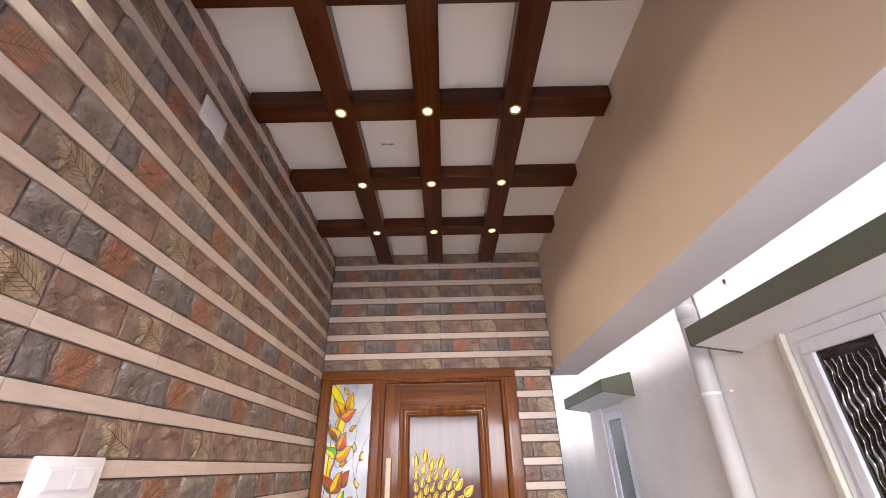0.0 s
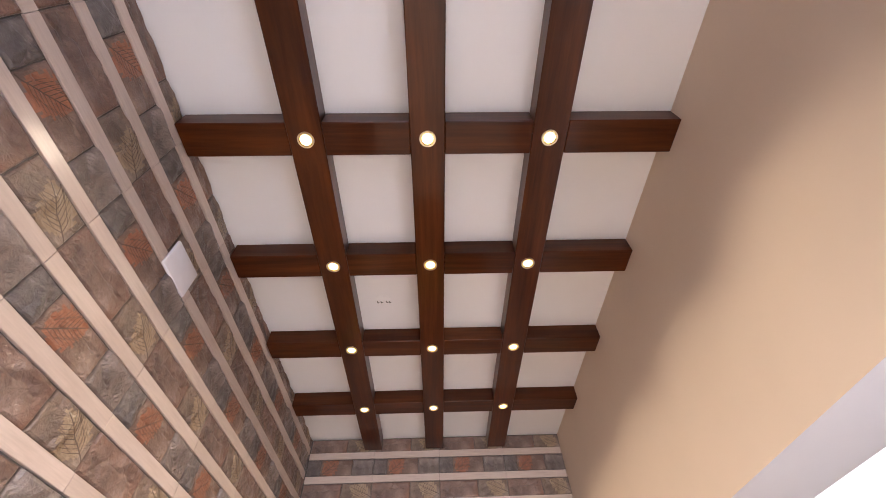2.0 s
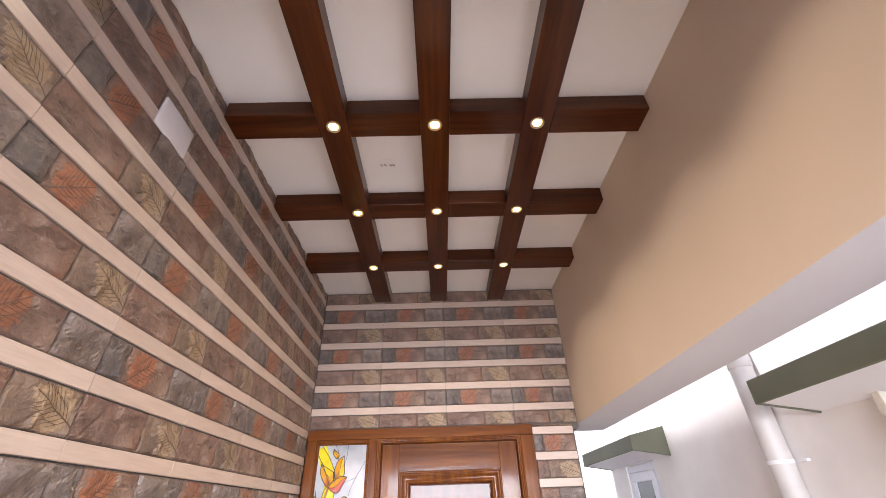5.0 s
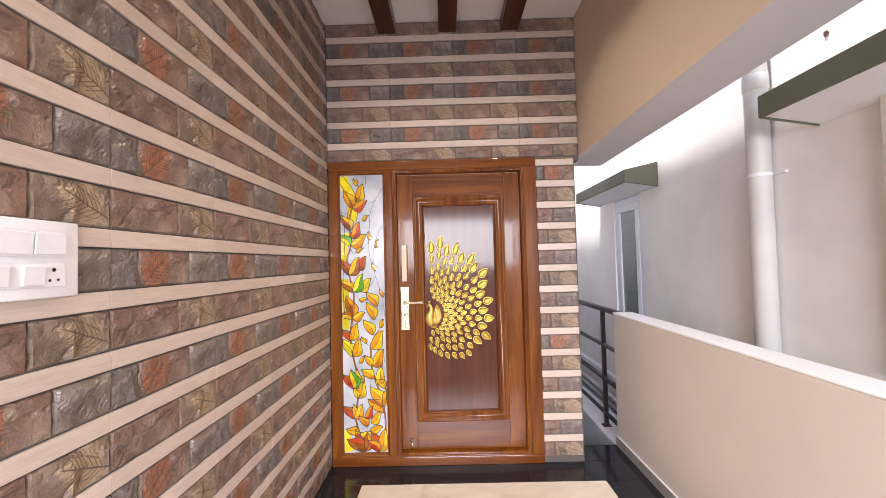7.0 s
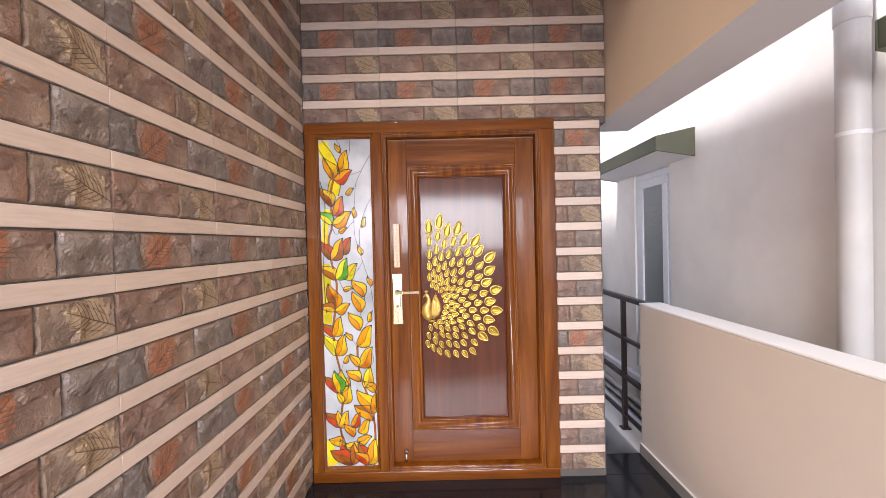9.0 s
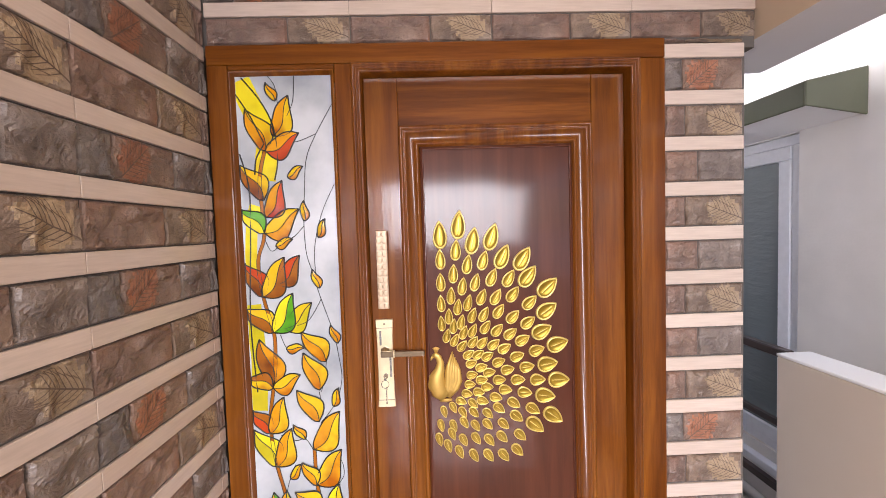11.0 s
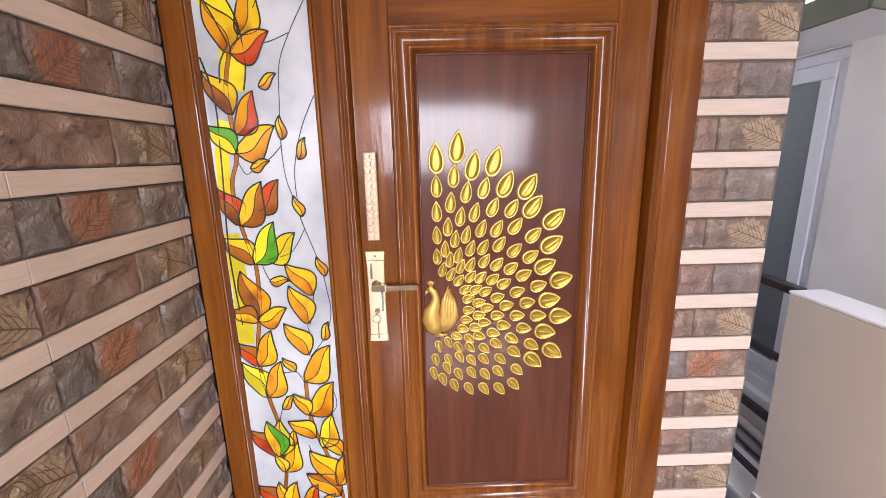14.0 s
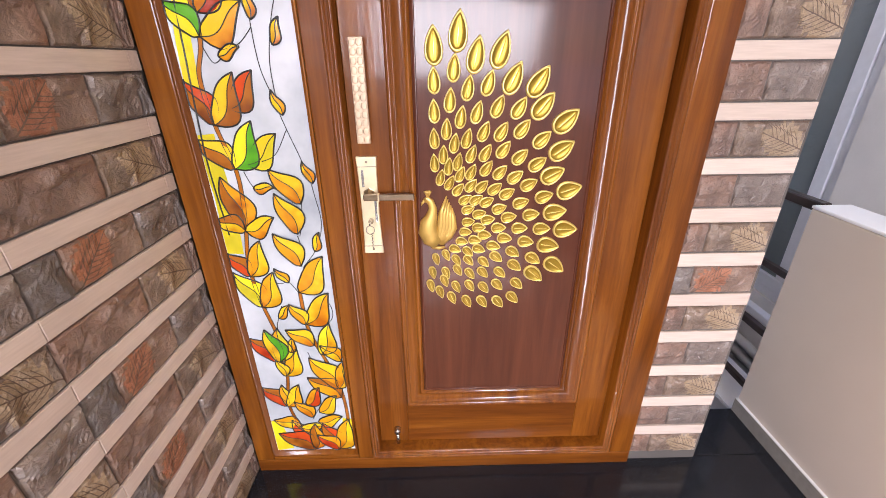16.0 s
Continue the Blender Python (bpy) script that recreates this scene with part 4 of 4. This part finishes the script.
# ---------------------------------------------------------------- stone tiles and cream strips of the walls
def stone_face(w, h, seed):
    """The height of a split face: a soft swelling, a few chiselled planes and broken edges."""
    rng = random.Random(seed)
    cuts = []
    for _ in range(6):
        a = rng.uniform(0, 2 * math.pi)
        cuts.append((rng.uniform(0.15, 0.85) * w, rng.uniform(0.15, 0.85) * h, math.cos(a) * rng.uniform(0.10, 0.44), math.sin(a) * rng.uniform(0.10, 0.44), rng.uniform(0.010, 0.018)))

    def height(u, v):
        e = min(u, w - u, v, h - v)
        ragged = 0.006 + 0.0035 * noise.noise(Vector((u * 38, v * 38, seed + 0.5)))
        lift = min(1.0, max(0.0, e / ragged)) ** 0.6
        wu = u + 0.008 * noise.noise(Vector((u * 26, v * 26, seed + 11)))
        wv = v + 0.008 * noise.noise(Vector((u * 26, v * 26, seed + 23)))
        z = min(c[4] + (wu - c[0]) * c[2] + (wv - c[1]) * c[3] for c in cuts)
        z = max(z, 0.002 + 0.003 * noise.noise(Vector((u * 22, v * 22, seed + 3))))
        z += 0.0038 * noise.noise(Vector((u * 17 + seed, v * 22, seed))) + 0.0007 * noise.noise(Vector((u * 70, v * 80, seed)))
        crack = abs(noise.noise(Vector((u * 11 + seed * 3, v * 15, seed + 40))))
        z -= 0.0045 * max(0.0, 1 - crack / 0.05)
        return -0.004 + lift * (0.005 + min(z, 0.022))
    return height


def stone_mesh(name, w, h, seed, mat, print_mat=None, vein_mat=None, at=(0.6, 0.45), size=0.1, lean=155):
    """A split-face stone, and for some a leaf pressed into it with fine veins."""
    bm = bmesh.new()
    height = stone_face(w, h, seed)
    us = [0, 0.002, *np.linspace(0.006, w - 0.006, max(6, int(w / 0.0075))), w - 0.002, w]
    vs = [0, 0.002, *np.linspace(0.006, h - 0.006, 13), h - 0.002, h]
    rows = [[bm.verts.new((u, v, height(u, v))) for u in us] for v in vs]
    for a, b in zip(rows, rows[1:]):
        for i in range(len(us) - 1):
            bm.faces.new((a[i], a[i + 1], b[i + 1], b[i]))

    def rib(pts, w0, w1, idx, lift):
        prev = None
        for k, c in enumerate(pts):
            d = Vector(pts[min(k + 1, len(pts) - 1)]) - Vector(pts[max(k - 1, 0)])
            s = Vector((-d.y, d.x)).normalized()
            wd = w0 + (w1 - w0) * k / (len(pts) - 1)
            x, y = min(max(c[0], 0.004), w - 0.004), min(max(c[1], 0.004), h - 0.004)
            z = max(height(x + p, y + q) for p in (-0.002, 0, 0.002) for q in (-0.002, 0, 0.002)) + lift
            pair = [bm.verts.new((x + s.x * wd * m, y + s.y * wd * m, z)) for m in (-1, 1)]
            if prev:
                bm.faces.new((prev[0], prev[1], pair[1], pair[0])).material_index = idx
            prev = pair
    if print_mat:
        foot = Vector((at[0] * w, at[1] * h))
        d = Vector((math.cos(radians(lean)), math.sin(radians(lean))))
        s = Vector((-d.y, d.x))
        for f in bm.faces:
            c = f.calc_center_median()
            q = Vector((c.x, c.y)) - foot
            t, o = q.dot(d) / size, abs(q.dot(s)) / size
            if 0.0 < t < 1.0 and o < 0.46 * math.sin(math.pi * t ** 0.75) * (0.86 + 0.14 * math.cos(t * 40)):
                f.material_index = 1
        for k in range(7):
            t = 0.05 + 0.72 * k / 7
            reach = size * 0.52 * math.sin(math.pi * (0.25 + 0.62 * t))
            for m in (-1, 1):
                p = foot + d * size * t
                q = p + (d * 0.72 + s * m * 0.69) * reach
                mid = (p + q) / 2 - d * size * 0.018
                rib([p, (p + mid) / 2, mid, (mid + q) / 2, q], 0.0010, 0.0005, 2, 0.0004)
                fork = mid + (d * 0.95 + s * m * 0.3) * reach * 0.36
                rib([mid, (mid + fork) / 2, fork], 0.0009, 0.0005, 2, 0.0004)
        rib([foot + d * size * (-0.2 + 1.15 * k / 8) for k in range(9)], 0.0019, 0.0010, 2, 0.0005)
    bmesh.ops.recalc_face_normals(bm, faces=bm.faces)
    for f in bm.faces:
        if f.normal.z < 0:
            f.normal_flip()
    me = bpy.data.meshes.new(name)
    bm.to_mesh(me)
    bm.free()
    for q in (mat, print_mat, vein_mat):
        if q:
            me.materials.append(q)
    me.polygons.foreach_set("use_smooth", [False] * len(me.polygons))
    return me


TW, SH, STRIP_H, JOINT = 0.455, 0.1005, 0.0445, 0.0035
LEFT_TILES = {
    1: ((0.0, 0.256, stone_mesh("stone", 0.253, SH, 3, STONE_BROWN)), (0.256, 0.199, stone_mesh("stone", 0.196, SH, 9, STONE_TAN, VEIN_TAN, VEIN_DARK, (0.90, 0.28), 0.135, 158))),
    0: ((0.0, 0.092, stone_mesh("stone", 0.089, SH, 14, STONE_SLATE)), (0.092, 0.216, stone_mesh("stone", 0.213, SH, 21, STONE_RUST, VEIN_RUST, VEIN_DARK, (0.10, 0.12), 0.130, 40)), (0.308, 0.147, stone_mesh("stone", 0.144, SH, 27, STONE_GREY))),
}


def strip_mesh(w):
    bm = bmesh.new()
    box(bm, 0, w, 0, STRIP_H, -0.006, 0.004, 0.0012)
    me = bpy.data.meshes.new("strip")
    bm.to_mesh(me)
    bm.free()
    me.materials.append(STRIP)
    return me


STRIP_MESH = strip_mesh(TW - 0.0012)


def piece(name, me, parent, axes, at, su=1.0, sv=1.0):
    ob = new(name, me)
    ob.parent = parent
    u, v, w = axes
    ob.matrix_basis = Matrix(((u[0] * su, v[0] * sv, w[0], at[0]), (u[1] * su, v[1] * sv, w[1], at[1]), (u[2] * su, v[2] * sv, w[2], at[2]), (0, 0, 0, 1)))
    return ob


ALONG_Y = ((0, 1, 0), (0, 0, 1), (1, 0, 0))
ALONG_X = ((1, 0, 0), (0, 0, 1), (0, -1, 0))


def left_level(k):
    return 1.355 + (0.1525 if k >= 0 else 0.1503) * k + (0.0003 * k * k if k > 0 else 0)


def door_level(k):
    return 1.367 + 0.1473 * k + (0.0004 * k * k if k > 0 else 0)


rest, rest_strips = bmesh.new(), bmesh.new()
for k in range(-10, 13):
    z, z2 = left_level(k), left_level(k + 1) - STRIP_H
    lo, hi = max(z, 0.002), min(z2, ZC - 0.003)
    for j in range(-8, 5):
        y = 1.345 + TW * j
        cut = min(1.0, (WY - 0.008 - y) / TW)
        near = j >= -2
        if hi - lo > 0.02:
            for a, w, me in LEFT_TILES[k % 2]:
                su = 1.0
                if j == 4:
                    if a > 0:
                        continue
                    su = (WY - 0.008 - y) / w
                at = (LX, y + a + 0.0015, lo + JOINT)
                sv = (hi - lo - 2 * JOINT) / SH
                if near:
                    piece("stone", me, wall_left, ALONG_Y, at, su, sv)
                else:
                    n0 = len(rest.verts)
                    rest.from_mesh(me)
                    rest.verts.ensure_lookup_table()
                    for v in rest.verts[n0:]:
                        v.co = Vector((at[0] + v.co.z, at[1] + v.co.x, at[2] + v.co.y * sv))
        if z > 0.02 and z - STRIP_H < ZC:
            if near:
                piece("strip", STRIP_MESH, wall_left, ALONG_Y, (LX, y, z - STRIP_H), cut if j == 4 else 1.0, min(1.0, (ZC - 0.003 - (z - STRIP_H)) / STRIP_H))
            else:
                n0 = len(rest_strips.verts)
                rest_strips.from_mesh(STRIP_MESH)
                rest_strips.verts.ensure_lookup_table()
                for v in rest_strips.verts[n0:]:
                    v.co = Vector((LX + v.co.z, y + v.co.x, z - STRIP_H + v.co.y))
tagged(part("stone_courses", rest, STONE_BROWN, wall_left, "further courses of the same stone tiles"), kind="stuff")
tagged(part("strip_courses", rest_strips, STRIP, wall_left, "further cream strips"), kind="stuff")

for k in range(5, 13):
    z, z2 = door_level(k), door_level(k + 1) - STRIP_H
    lo, hi = max(z, 2.133), min(z2, ZC - 0.003)
    for j in range(4):
        x = LX + 0.008 + TW * j
        cut = min(1.0, (HX0 - 0.003 - x) / TW)
        if hi - lo > 0.02:
            for a, w, me in LEFT_TILES[k % 2]:
                piece("stone", me, wall_door, ALONG_X, (x + a * cut + 0.0015, WY, lo + JOINT), cut, (hi - lo - 2 * JOINT) / SH)
        if z - STRIP_H > 2.13 and z < ZC:
            piece("strip", STRIP_MESH, wall_door, ALONG_X, (x, WY, z - STRIP_H), cut)

PIER = {
    1: ((0.0, 0.072, stone_mesh("stone", 0.070, SH, 31, STONE_BROWN)), (0.072, 0.196, stone_mesh("stone", 0.194, SH, 33, STONE_TAN, VEIN_TAN, VEIN_DARK, (0.95, 0.22), 0.135, 158))),
    0: ((0.0, 0.116, stone_mesh("stone", 0.113, SH, 37, STONE_BROWN)), (0.116, 0.152, stone_mesh("stone", 0.149, SH, 41, STONE_GREY))),
    2: ((0.0, 0.062, stone_mesh("stone", 0.059, SH, 14, STONE_SLATE)), (0.062, 0.206, stone_mesh("stone", 0.203, SH, 45, STONE_RUST, VEIN_RUST, VEIN_DARK, (0.10, 0.12), 0.125, 40))),
}
PIER_STRIP = strip_mesh(0.268)
for k in range(-9, 6):
    z, z2 = door_level(k), door_level(k + 1) - STRIP_H
    lo, hi = max(z, 0.002), min(z2, 2.131)
    if hi - lo > 0.015:
        for a, w, me in PIER[2 if k in (-4, 4) else k % 2]:
            piece("stone", me, wall_door, ALONG_X, (1.4905 + a + 0.001, WY, lo + JOINT), 1.0, (hi - lo - 2 * JOINT) / SH)
    if z - STRIP_H > 0.0:
        piece("strip", PIER_STRIP, wall_door, ALONG_X, (1.4905, WY, z - STRIP_H))
